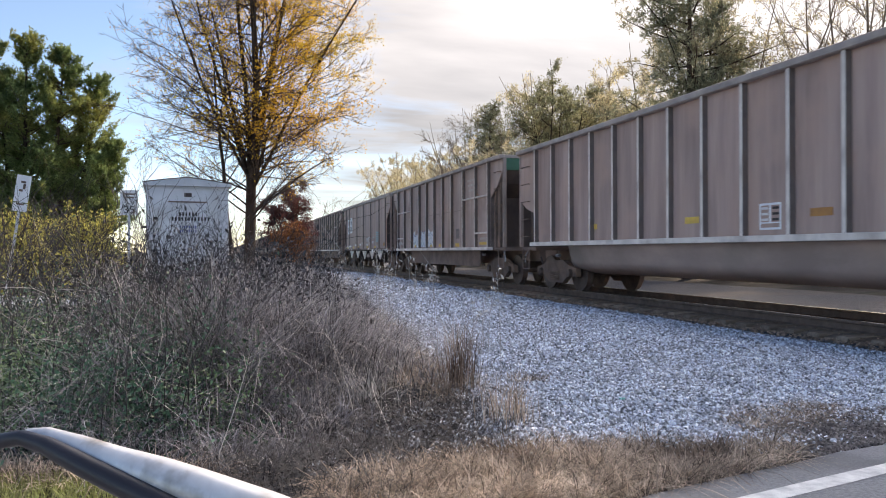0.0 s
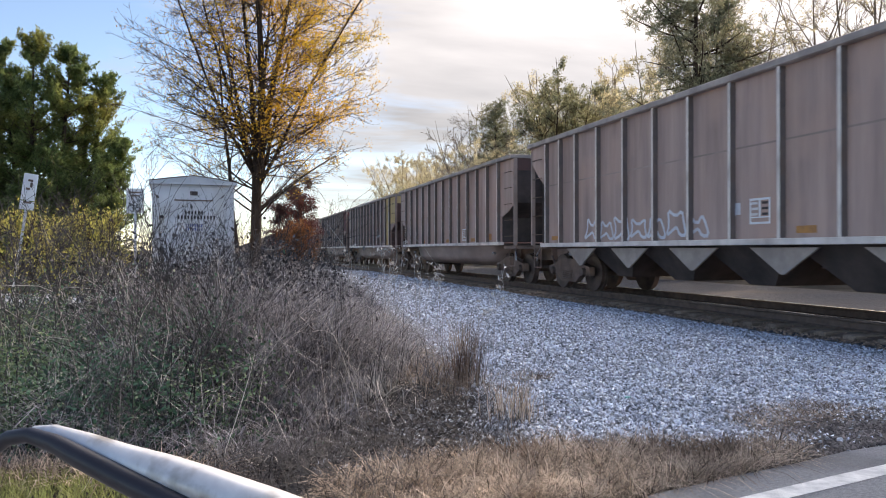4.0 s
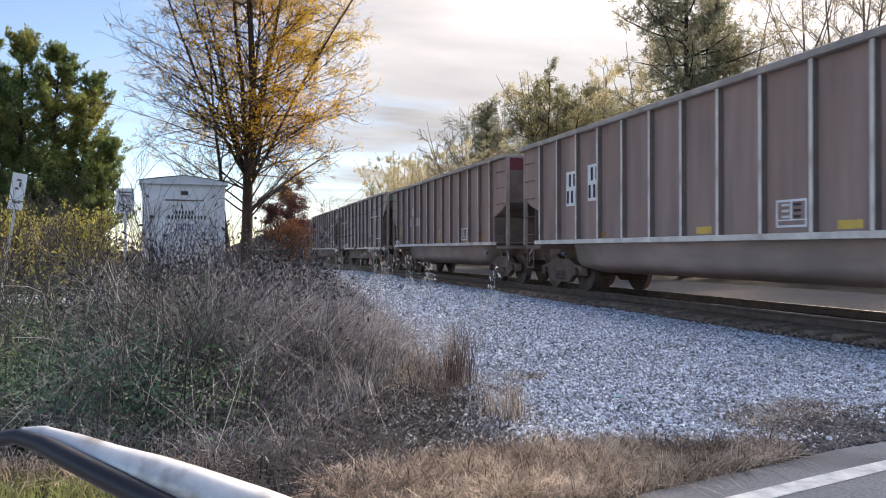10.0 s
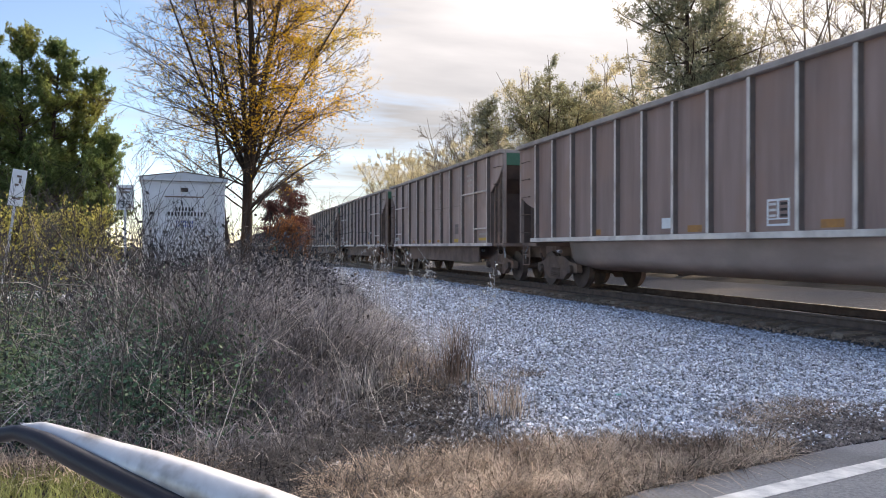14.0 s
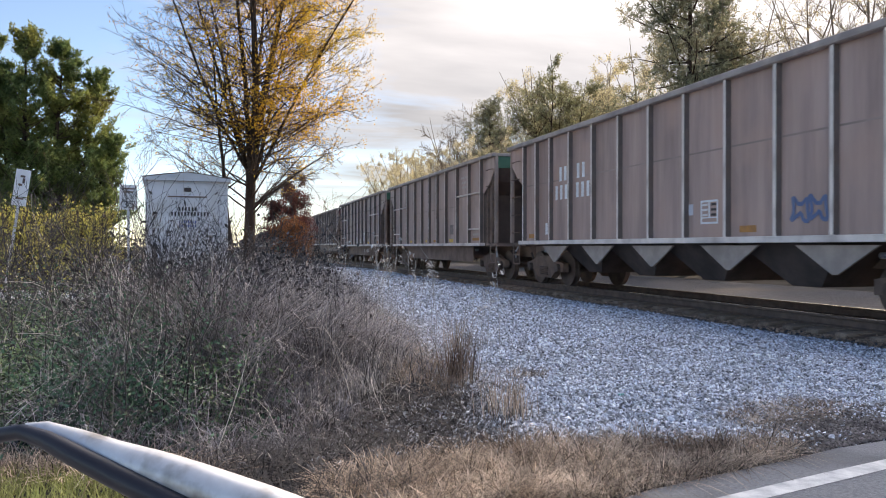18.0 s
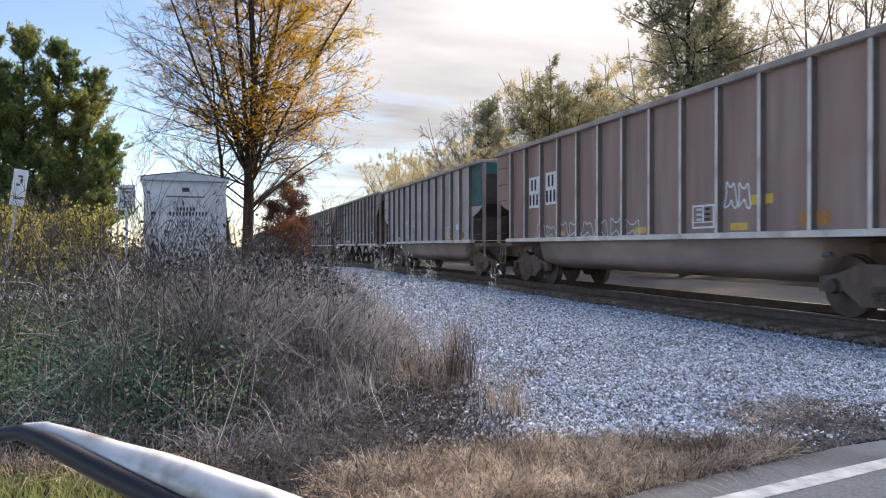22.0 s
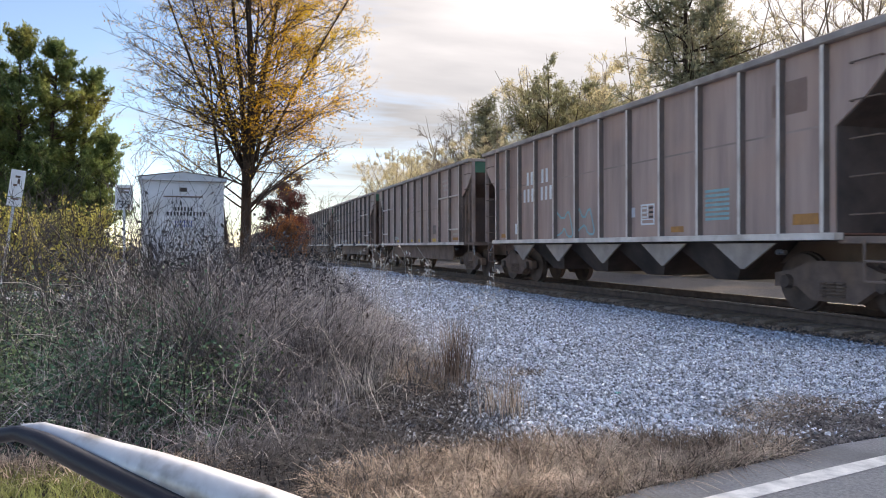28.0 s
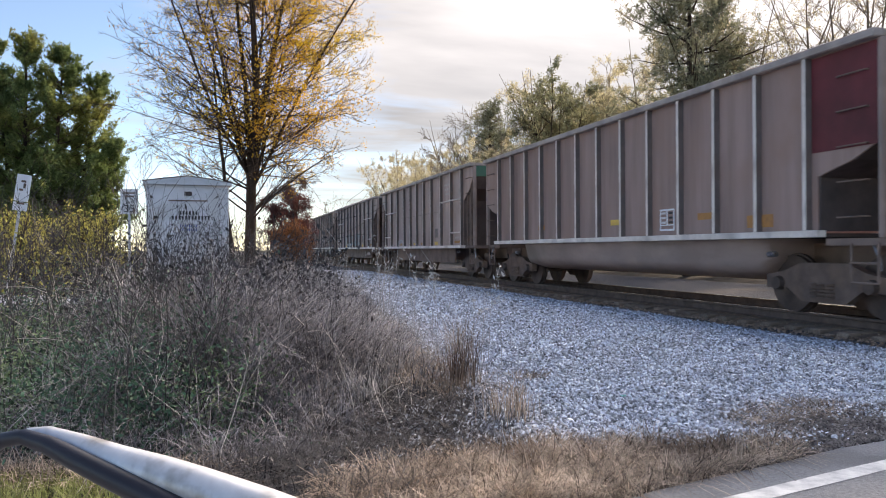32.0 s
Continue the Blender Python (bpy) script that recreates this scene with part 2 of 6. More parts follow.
M = dict(
    ground=paint("ground", lin(62, 60, 60), lin(38, 37, 38), 0.95, scale=0.9, bump=0.6, bump_scale=18, third=lin(80, 80, 62), third_scale=0.12, spec=0.1),
    drive=paint("drive_gravel", lin(222, 226, 234), lin(186, 190, 198), 0.9, scale=5, bump=0.6, bump_scale=30, third=lin(140, 138, 132), third_scale=0.5, spec=0.2),
    asphalt=paint("asphalt", lin(142, 145, 152), lin(118, 121, 128), 0.85, scale=60, detail=3, bump=0.5, bump_scale=160, third=lin(104, 106, 112), third_scale=1.6, spec=0.3),
    line=paint("line_paint", lin(226, 228, 230), lin(176, 180, 186), 0.7, scale=9, bump=0.3, bump_scale=120),
    # dark bed colour carries the shade in the gaps between the loose stones
    ballast=paint("ballast", lin(92, 94, 102), lin(42, 44, 51), 0.95, scale=24, detail=3, bump=1.0, bump_scale=30, third=lin(84, 80, 80), third_scale=0.3, spec=0.1),
    stone=paint("stone", lin(222, 229, 240), lin(152, 162, 178), 0.8, scale=14, bump=0.4, bump_scale=60, island=0.82, spec=0.3),
    stone_dirt=paint("stone_dirt", lin(184, 158, 138), lin(140, 118, 102), 0.9, scale=6, island=0.5, spec=0.2),
    rust=paint("rail_rust", lin(118, 100, 90), lin(92, 79, 73), 0.8, scale=5, bump=0.2, spec=0.3),
    railtop=paint("rail_top", lin(150, 150, 152), lin(130, 126, 124), 0.25, metal=0.9, scale=3),
    tie=paint("tie_wood", lin(168, 146, 128), lin(122, 106, 94), 0.9, scale=8, bump=0.6, bump_scale=25, objvar=0.3, stretch=(0.3, 2, 2)),
    car_grey=paint("steel_grey", lin(194, 167, 158), lin(160, 136, 129), 0.62, metal=0.0, scale=1.1, bump=0.06, third=lin(192, 160, 147), third_scale=0.8, stretch=(1, 2.2, 0.22), spec=0.35),
    car_light=paint("steel_light", lin(194, 187, 186), lin(182, 175, 174), 0.55, metal=0.0, scale=1.1, bump=0.06, third=lin(166, 159, 158), third_scale=0.8, stretch=(1, 2.2, 0.22), spec=0.35),
    car_alu=paint("aluminium_dull", lin(198, 172, 163), lin(166, 143, 135), 0.55, metal=0.0, scale=1.1, bump=0.06, third=lin(160, 137, 129), third_scale=0.8, stretch=(1, 2.2, 0.22), spec=0.35),
    car_brown=paint("steel_brown", lin(172, 145, 138), lin(144, 121, 115), 0.65, metal=0.0, scale=1.1, bump=0.06, third=lin(162, 131, 120), third_scale=0.8, stretch=(1, 2.2, 0.22), spec=0.35),
    trim=paint("trim_light", lin(240, 229, 222), lin(214, 202, 195), 0.6, scale=2.5, third=lin(178, 165, 160), third_scale=1.6),
    soot=paint("soot", lin(96, 86, 84), lin(70, 64, 64), 0.85, scale=1.5, spec=0.2),
    chord=paint("chord_steel", lin(180, 167, 160), lin(152, 140, 135), 0.6, scale=2.5, third=lin(150, 139, 134), third_scale=1.8),
    truck=paint("truck_steel", lin(130, 111, 103), lin(100, 86, 80), 0.8, scale=3, third=lin(142, 118, 104), third_scale=1.4, spec=0.25),
    grime=paint("grime", lin(128, 112, 106), lin(100, 88, 85), 0.85, scale=1.2, spec=0.2),
    under=paint("underframe", lin(150, 129, 120), lin(118, 102, 95), 0.85, scale=1.5, third=lin(150, 126, 113), third_scale=0.7, spec=0.2),
    tub=paint("tub_steel", lin(180, 158, 150), lin(152, 133, 127), 0.65, scale=0.9, third=lin(132, 120, 114), third_scale=0.6, stretch=(1, 0.6, 1.6)),
    wheel=paint("wheel_steel", lin(112, 96, 89), lin(86, 74, 70), 0.6, metal=0.3, scale=4),
    steel_bare=paint("bare_steel", lin(168, 168, 172), lin(140, 140, 144), 0.3, metal=0.9, scale=6),
    end_red=paint("end_red", lin(118, 52, 58), lin(92, 46, 50), 0.65, scale=1.2, third=lin(72, 56, 58), third_scale=0.5),
    end_green=paint("end_green", lin(80, 122, 98), lin(66, 104, 84), 0.65, scale=1.4),
    scrap=paint("scrap_plastic", lin(130, 214, 206), lin(110, 196, 190), 0.4, scale=8),
    end_teal=paint("end_teal", lin(62, 110, 108), lin(52, 88, 90), 0.65, scale=1.4),
    end_yellow=paint("end_yellow", lin(214, 186, 132), lin(196, 164, 112), 0.65, scale=1.2, third=lin(120, 96, 70), third_scale=0.5),
    end_rust=paint("end_rust", lin(104, 78, 74), lin(78, 64, 64), 0.75, scale=1.2),
    white=paint("white_paint", lin(243, 243, 245), lin(228, 228, 231), 0.6, scale=5),
    black=paint("black_paint", lin(30, 30, 34), lin(44, 44, 48), 0.6, scale=5),
    blue=paint("blue_paint", lin(52, 84, 160), lin(44, 70, 140), 0.6, scale=5),
    yellow=paint("yellow_mark", lin(238, 200, 96), lin(214, 176, 96), 0.65, scale=6),
    orange=paint("orange_mark", lin(196, 138, 78), lin(170, 122, 80), 0.65, scale=6),
    teal=paint("teal_mark", lin(150, 192, 198), lin(132, 176, 186), 0.6, scale=6),
    magenta=paint("magenta_spray", lin(150, 62, 84), lin(116, 54, 70), 0.6, scale=2.5),
    lilac=paint("lilac_spray", lin(206, 206, 238), lin(184, 184, 222), 0.6, scale=3),
    bluegrey=paint("bluegrey_spray", lin(92, 110, 150), lin(110, 124, 154), 0.6, scale=3),
    palegrey=paint("pale_spray", lin(222, 223, 230), lin(206, 206, 214), 0.6, scale=3),
    hut=paint("hut_white", lin(232, 232, 236), lin(214, 214, 220), 0.5, scale=1.5, third=lin(200, 198, 196), third_scale=1.0),
    hut_roof=paint("hut_roof", lin(214, 216, 220), lin(196, 198, 204), 0.5, scale=2.0),
    bark=paint("bark", lin(78, 66, 58), lin(54, 46, 42), 0.9, scale=6, bump=0.8, bump_scale=20, stretch=(1, 1, 0.3), spec=0.15),
    twig=paint("twig_bark", lin(108, 92, 80), lin(84, 72, 62), 0.9, scale=4, spec=0.15),
    bark_pale=paint("pale_bark", lin(142, 130, 116), lin(112, 102, 90), 0.9, scale=5, spec=0.15),
    leaf_yellow=paint("leaf_yellow", lin(236, 192, 56), lin(214, 164, 44), 0.6, scale=0.5, island=0.35, leaf=0.6, third=lin(182, 174, 70), third_scale=0.35),
    leaf_gold=paint("leaf_gold", lin(218, 208, 172), lin(196, 186, 152), 0.6, scale=0.3, island=0.4, leaf=0.5, third=lin(164, 160, 118), third_scale=0.25),
    leaf_red=paint("leaf_red", lin(112, 62, 56), lin(84, 50, 50), 0.6, scale=0.8, island=0.4, leaf=0.35),
    leaf_orange=paint("leaf_orange", lin(150, 98, 56), lin(112, 74, 46), 0.6, scale=0.8, island=0.35, leaf=0.35),
    leaf_lime=paint("leaf_lime", lin(198, 192, 106), lin(138, 140, 76), 0.6, scale=0.6, island=0.45, leaf=0.5),
    cedar=paint("cedar_green", lin(134, 150, 92), lin(92, 112, 72), 0.75, scale=0.7, island=0.5, leaf=0.5, third=lin(160, 154, 84), third_scale=0.4),
    pine=paint("pine_green", lin(146, 149, 124), lin(114, 119, 100), 0.75, scale=0.7, island=0.5, leaf=0.55, third=lin(168, 158, 124), third_scale=0.4),
    dry=paint("dry_grass", lin(150, 151, 160), lin(75, 76, 84), 0.85, scale=0.9, island=0.9, leaf=0.2, third=lin(74, 73, 78), third_scale=0.7, spec=0.2),
    straw=paint("straw", lin(196, 182, 169), lin(132, 119, 109), 0.85, scale=2.5, island=0.9, leaf=0.2, third=lin(96, 80, 72), third_scale=2.6, spec=0.2),
    pale_stem=paint("pale_stem", lin(206, 204, 203), lin(160, 158, 157), 0.8, scale=2, island=0.45, spec=0.2),
    faint=paint("faint_mark", lin(142, 128, 124), lin(128, 115, 112), 0.65, scale=4),
    worn=paint("worn_white", lin(205, 192, 186), lin(180, 164, 158), 0.7, scale=5),
    faded=paint("faded_white", lin(228, 224, 224), lin(212, 206, 205), 0.65, scale=4),
    dark_stem=paint("dark_stem", lin(73, 74, 79), lin(42, 43, 48), 0.85, scale=2, island=0.5, spec=0.2),
    vine=paint("vine_leaf", lin(80, 116, 96), lin(42, 68, 60), 0.6, scale=0.8, island=0.75, leaf=0.28, third=lin(136, 150, 96), third_scale=0.5),
    grass=paint("green_grass", lin(152, 162, 104), lin(122, 126, 84), 0.8, scale=0.9, island=0.45, leaf=0.35),
    litter=paint("leaf_litter", lin(104, 101, 104), lin(44, 43, 46), 0.85, scale=1.5, island=0.65, spec=0.2),
    chrome=paint("silver_paint", lin(214, 216, 220), lin(186, 186, 190), 0.36, metal=0.2, scale=22, detail=8, third=lin(118, 110, 98), third_scale=22, spec=0.6),
    trim_black=paint("black_plastic", lin(34, 34, 42), lin(44, 44, 52), 0.45, scale=20),
    rust_faint=paint("rust_faint", lin(158, 132, 122), lin(146, 118, 108), 0.65, scale=2),
    leaf_olive=paint("leaf_olive", lin(158, 158, 124), lin(124, 127, 101), 0.6, scale=0.5, island=0.5, leaf=0.5, third=lin(184, 172, 130), third_scale=0.4),
    # shade on the rib sides put into colour; also the smooth hopper's dark ribs
    rib_dark_shade=paint("rib_dark_shade", lin(124, 113, 110), lin(102, 93, 91), 0.75, scale=2.5, third=lin(124, 104, 94), third_scale=1.6),
    dirt_dark=paint("dirt_dark", lin(128, 124, 124), lin(86, 82, 82), 0.9, scale=5, island=0.5, spec=0.2),
    track_dirt=paint("track_dirt", lin(158, 134, 116), lin(112, 95, 84), 0.95, scale=7, bump=0.8, bump_scale=30, third=lin(134, 122, 114), third_scale=0.6, spec=0.15),
)


# ------------------------------------------------------------------ mesh helpers
def part(name, bm, material, parent=None, label="", smooth=False):
    me = bpy.data.meshes.new(name)
    bm.to_mesh(me)
    bm.free()
    me.materials.append(M[material])
    if smooth:
        for p in me.polygons:
            p.use_smooth = True
    ob = new(name, me)
    ob.parent = parent
    if label:
        ob["label"] = label
    return ob


def same(name, ob, m, parent):
    """Another object on ob's mesh, at the pose m."""
    o = new(name, ob.data)
    o.parent, o.matrix_basis = parent, m
    return o


def empty(name, label, category, m=None, group=""):
    e = new(name)
    e.empty_display_size = 0.2
    if m is not None:
        e.matrix_basis = m
    return tagged(e, label, category, group)


def box(bm, x0, x1, y0, y1, z0, z1, bevel=0.0):
    v = [bm.verts.new((x, y, z)) for z in (z0, z1) for x, y in ((x0, y0), (x1, y0), (x1, y1), (x0, y1))]
    f = [(3, 2, 1, 0), (4, 5, 6, 7), (0, 1, 5, 4), (1, 2, 6, 5), (2, 3, 7, 6), (3, 0, 4, 7)]
    made = [bm.faces.new([v[i] for i in q]) for q in f]
    if bevel:
        bmesh.ops.bevel(bm, geom=list({e for q in made for e in q.edges}), offset=bevel, segments=1, affect="EDGES")
    return bm


def prism(bm, pts, axis, a, b):
    """A closed outline pts (2D) drawn out along axis from a to b."""
    def at(p, w):
        return {"x": (w, p[0], p[1]), "y": (p[0], w, p[1]), "z": (p[0], p[1], w)}[axis]
    lo, hi = [bm.verts.new(at(p, a)) for p in pts], [bm.verts.new(at(p, b)) for p in pts]
    bm.faces.new(lo[::-1]); bm.faces.new(hi)
    for i in range(len(pts)):
        j = (i + 1) % len(pts)
        bm.faces.new((lo[i], lo[j], hi[j], hi[i]))
    bmesh.ops.recalc_face_normals(bm, faces=bm.faces[:])
    return bm


def rod(bm, p, q, r, r2=None, n=8):
    p, q = Vector(p), Vector(q)
    m = (q - p).to_track_quat("Z", "Y").to_matrix()
    r2 = r if r2 is None else r2
    rings = []
    for c, rr in ((p, r), (q, r2)):
        rings.append([bm.verts.new(c + m @ Vector((rr * math.cos(a), rr * math.sin(a), 0))) for a in (2 * math.pi * i / n for i in range(n))])
    for i in range(n):
        j = (i + 1) % n
        bm.faces.new((rings[0][i], rings[0][j], rings[1][j], rings[1][i]))
    bm.faces.new(rings[0][::-1]); bm.faces.new(rings[1])
    return bm


def B():
    return bmesh.new()


def bulk(name, verts, faces, material, label="", category="", kind="", parent=None, smooth=False):
    """One mesh of many small pieces from arrays (verts n x 3, faces m x 3 or m x 4)."""
    verts, faces = np.asarray(verts, dtype=np.float32), np.asarray(faces, dtype=np.int32)
    k = faces.shape[1]
    me = bpy.data.meshes.new(name)
    me.vertices.add(len(verts)); me.vertices.foreach_set("co", verts.ravel())
    me.loops.add(faces.size); me.loops.foreach_set("vertex_index", faces.ravel())
    me.polygons.add(len(faces))
    me.polygons.foreach_set("loop_start", np.arange(len(faces), dtype=np.int32) * k)
    me.update(calc_edges=True)
    me.validate()
    if smooth:
        me.polygons.foreach_set("use_smooth", np.ones(len(faces), dtype=bool))
    me.materials.append(M[material])
    ob = new(name, me)
    ob.parent = parent
    return tagged(ob, label, category, "", kind)


def inside(pts, poly):
    """Which of the points lie in the outline."""
    x, y = pts[:, 0], pts[:, 1]
    ok = np.zeros(len(pts), bool)
    for (x0, y0), (x1, y1) in zip(poly, poly[1:] + poly[:1]):
        cut = (y0 > y) != (y1 > y)
        ok ^= cut & (x < (x1 - x0) * (y - y0) / (y1 - y0 + 1e-12) + x0)
    return ok


def scatter(rng, n, poly):
    p = np.array(poly)
    lo, hi = p.min(0), p.max(0)
    out = np.empty((0, 2))
    while len(out) < n:
        q = rng.uniform(lo, hi, (2 * n, 2))
        out = np.concatenate([out, q[inside(q, poly)]])
    return out[:n]


def blades(rng, roots, height, width, lean, bend=0.5, levels=4, droop=0.0):
    """Ribbons that rise from the roots (n x 3), lean and bend over. height, width, lean: n values or one."""
    n = len(roots)
    h = np.broadcast_to(height, (n,)) * rng.uniform(0.7, 1.15, n)
    az = rng.uniform(0, 2 * np.pi, n)
    way = np.stack([np.cos(az), np.sin(az), np.zeros(n)], 1)
    ln = np.broadcast_to(lean, (n,)) * rng.uniform(0.2, 1.3, n)
    tw = az + rng.uniform(0.6, 2.5, n)
    side = np.stack([np.cos(tw), np.sin(tw), np.zeros(n)], 1)
    t = np.linspace(0, 1, levels)
    bd = bend * rng.uniform(0.3, 1.6, n)
    out = (ln[:, None] * t + bd[:, None] * ln[:, None] * t ** 3) * h[:, None]
    up = (t[None, :] - (droop + 0.35 * bd[:, None] * ln[:, None]) * t[None, :] ** 3) * h[:, None]
    wob = rng.normal(0, 0.02, (n, levels, 2)) * h[:, None, None] * t[None, :, None]
    c = roots[:, None, :] + way[:, None, :] * out[..., None]
    c[..., 2] += up
    c[..., :2] += wob
    w = np.broadcast_to(width, (n,))[:, None] * (1 - 0.8 * t ** 2)[None, :] * 0.5
    v = np.stack([c - side[:, None] * w[..., None], c + side[:, None] * w[..., None]], 2)   # n, levels, 2, 3
    idx = np.arange(n)[:, None] * levels * 2
    k = np.arange(levels - 1)[None, :] * 2
    f = np.stack([idx + k, idx + k + 1, idx + k + 3, idx + k + 2], -1).reshape(-1, 4)
    return v.reshape(-1, 3), f


def flakes(rng, centres, size, flat=0.0, aspect=1.6):
    """Small four-cornered leaves at the centres; flat 1 lays them level."""
    n = len(centres)
    a = rng.normal(size=(n, 3)); a[:, 2] *= (1 - flat); a /= np.linalg.norm(a, axis=1, keepdims=True) + 1e-9
    b = rng.normal(size=(n, 3)); b[:, 2] *= (1 - flat)
    b -= a * (a * b).sum(1, keepdims=True); b /= np.linalg.norm(b, axis=1, keepdims=True) + 1e-9
    s = (np.broadcast_to(size, (n,)) * rng.uniform(0.6, 1.3, n))[:, None]
    v = np.stack([centres - a * s * 0.5 * aspect, centres + b * s * 0.4, centres + a * s * 0.5 * aspect, centres - b * s * 0.4], 1)
    return v.reshape(-1, 3), np.arange(4 * n).reshape(n, 4)


def join(*meshes):
    v, f, o = [], [], 0
    for a, b in meshes:
        v.append(a); f.append(np.asarray(b) + o); o += len(a)
    return np.concatenate(v), np.concatenate(f)


def tubes(lines, sides=5):
    """Tapered tubes along polylines: each a list of (x, y, z, r). Lines of one length are worked together."""
    by = {}
    for ln in lines:
        by.setdefault(len(ln), []).append(ln)
    V, F, o = [], [], 0
    ang = np.arange(sides) * 2 * np.pi / sides
    for k, group in by.items():
        p = np.array(group, float)
        d = np.gradient(p[..., :3], axis=1)
        d /= np.linalg.norm(d, axis=2, keepdims=True) + 1e-9
        steep = np.abs(d[:, :1, 2:]) > 0.6
        ref = np.where(steep, np.array([0.31, 0.95, 0.05]), np.array([0.1, 0.2, 0.97]))
        u = np.cross(d, np.broadcast_to(ref, d.shape)); u /= np.linalg.norm(u, axis=2, keepdims=True) + 1e-9
        w = np.cross(d, u)
        ring = p[:, :, None, :3] + p[:, :, None, 3:4] * (np.cos(ang)[None, None, :, None] * u[:, :, None] + np.sin(ang)[None, None, :, None] * w[:, :, None])
        V.append(ring.reshape(-1, 3))
        base = (np.arange(len(group)) * k * sides)[:, None, None] + o
        i = (np.arange(k - 1) * sides)[None, :, None]
        j = np.arange(sides)[None, None, :]
        jn = (j + 1) % sides
        F.append(np.stack([base + i + j, base + i + jn, base + i + sides + jn, base + i + sides + j], -1).reshape(-1, 4))
        o += len(group) * k * sides
    return np.concatenate(V), np.concatenate(F)


# ------------------------------------------------------------------ ground, road, track
RNG = np.random.default_rng(7)


def ground_z(x, y):
    """Gentle lie of the land: flat by the road and track, uneven in the brush."""
    x, y = np.asarray(x, float), np.asarray(y, float)
    brush = np.clip((2.2 - x) / 2.0, 0, 1) * np.clip((y - 4.6) / 1.5, 0, 1) * np.clip((60 - y) / 30, 0, 1)
    bump = 0.10 * np.sin(x * 1.3 + 0.7) * np.cos(y * 0.9) + 0.06 * np.sin(x * 2.9 + y * 2.1)
    ditch = -0.12 * np.exp(-((y - 5.2 + 0.25 * x) / 0.9) ** 2) * np.clip((1.6 - x) / 1.0, 0, 1)
    sunk = -0.22 * np.clip((x - 4.5) / 1.5, 0, 1) * np.clip((20.5 - x) / 2.0, 0, 1)
    return -0.03 + brush * (bump + 0.06) + ditch * np.clip((y - 4.0) / 0.8, 0, 1) + sunk


def ground():
    xs = np.unique(np.concatenate([np.linspace(-10, 14, 97), -10 - np.geomspace(1, 1500, 26), 14 + np.geomspace(1, 1500, 26)]))
    ys = np.unique(np.concatenate([np.linspace(-8, 30, 127), -8 - np.geomspace(1, 1500, 24), 30 + np.geomspace(1, 2500, 30)]))
    X, Y = np.meshgrid(xs, ys)
    v = np.stack([X, Y, ground_z(X, Y)], -1).reshape(-1, 3)
    nx = len(xs)
    i, j = np.meshgrid(np.arange(nx - 1), np.arange(len(ys) - 1))
    a = (j * nx + i).ravel()
    bulk("ground", v, np.stack([a, a + 1, a + nx + 1, a + nx], 1), "ground",
         "brown earth ground with dead grass and weeds", "ground", "structure", smooth=True)


ground()

# the road: runs along (cos, sin) of ROAD_A, its far edge through (2.03, 3.16)
ROAD_A = radians(11.5)
RU = Vector((math.cos(ROAD_A), math.sin(ROAD_A)))
RN = Vector((-RU.y, RU.x))


def road_pt(u, n):
    p = Vector((2.03, 3.16)) + RU * u + RN * n
    return p.x, p.y


def road():
    rng = np.random.default_rng(3)
    bm = B()
    us = [-60 + i * 0.5 for i in range(0, 134)]
    rows = []
    for u in us:
        e = 0.035 * math.sin(u * 1.7) + 0.02 * math.sin(u * 4.3 + 1) + rng.normal(0, 0.008)
        rows.append([(*road_pt(u, n), z) for n, z in ((e + 0.05, -0.06), (e, 0.0), (-0.4, 0.006), (-3.0, 0.03), (-6.0, 0.0), (-6.06, -0.06))])
    vs = [[bm.verts.new(p) for p in r] for r in rows]
    for a, b in zip(vs, vs[1:]):
        for k in range(5):
            bm.faces.new((a[k], a[k + 1], b[k + 1], b[k]))
    bmesh.ops.recalc_face_normals(bm, faces=bm.faces[:])
    r = part("road", bm, "asphalt")
    tagged(r, "worn grey asphalt road by the crossing", "road", "", "structure")
    for n0, nm in ((-0.30, "near"), (-5.7, "far")):
        bm = B()
        for i in range(66):
            u0, u1 = -60 + i, -60 + i + 1
            w0, w1 = (0.055 + 0.008 * math.sin(u * 2.3) for u in (u0, u1))
            z = 0.0085
            bm.faces.new([bm.verts.new((*road_pt(u, n), z)) for u, n in ((u0, n0 - w0), (u1, n0 - w1), (u1, n0 + w1), (u0, n0 + w0))])
        tagged(part("road_line", bm, "line"), "worn white painted edge line on the asphalt", "road marking", "", "structure")


road()

# ballast bed: a broad gravel apron from the brush to the track and beyond it
GRAVEL = [(1.62, 4.12), (2.5, 4.05), (3.1, 3.8), (3.5, 3.8), (4.5, 4.0), (8.0, 4.75), (9.0, 5.0), (9.0, 400), (7.0, 400), (5.2, 60), (4.4, 34), (3.4, 20),
          (2.55, 11.5), (2.2, 8.6), (1.95, 6.6), (2.15, 5.6), (1.75, 4.9)]


def gravel_z(x, y):
    """Height of the gravel: it falls a little towards the ends of the ties."""
    x, y = np.asarray(x, float), np.asarray(y, float)
    t = np.clip((x - 5.6) / 2.6, 0, 1)
    return -0.10 * t * t * (3 - 2 * t) + 0.012 * np.sin(x * 3.1 + y * 1.3) * np.sin(y * 2.2)


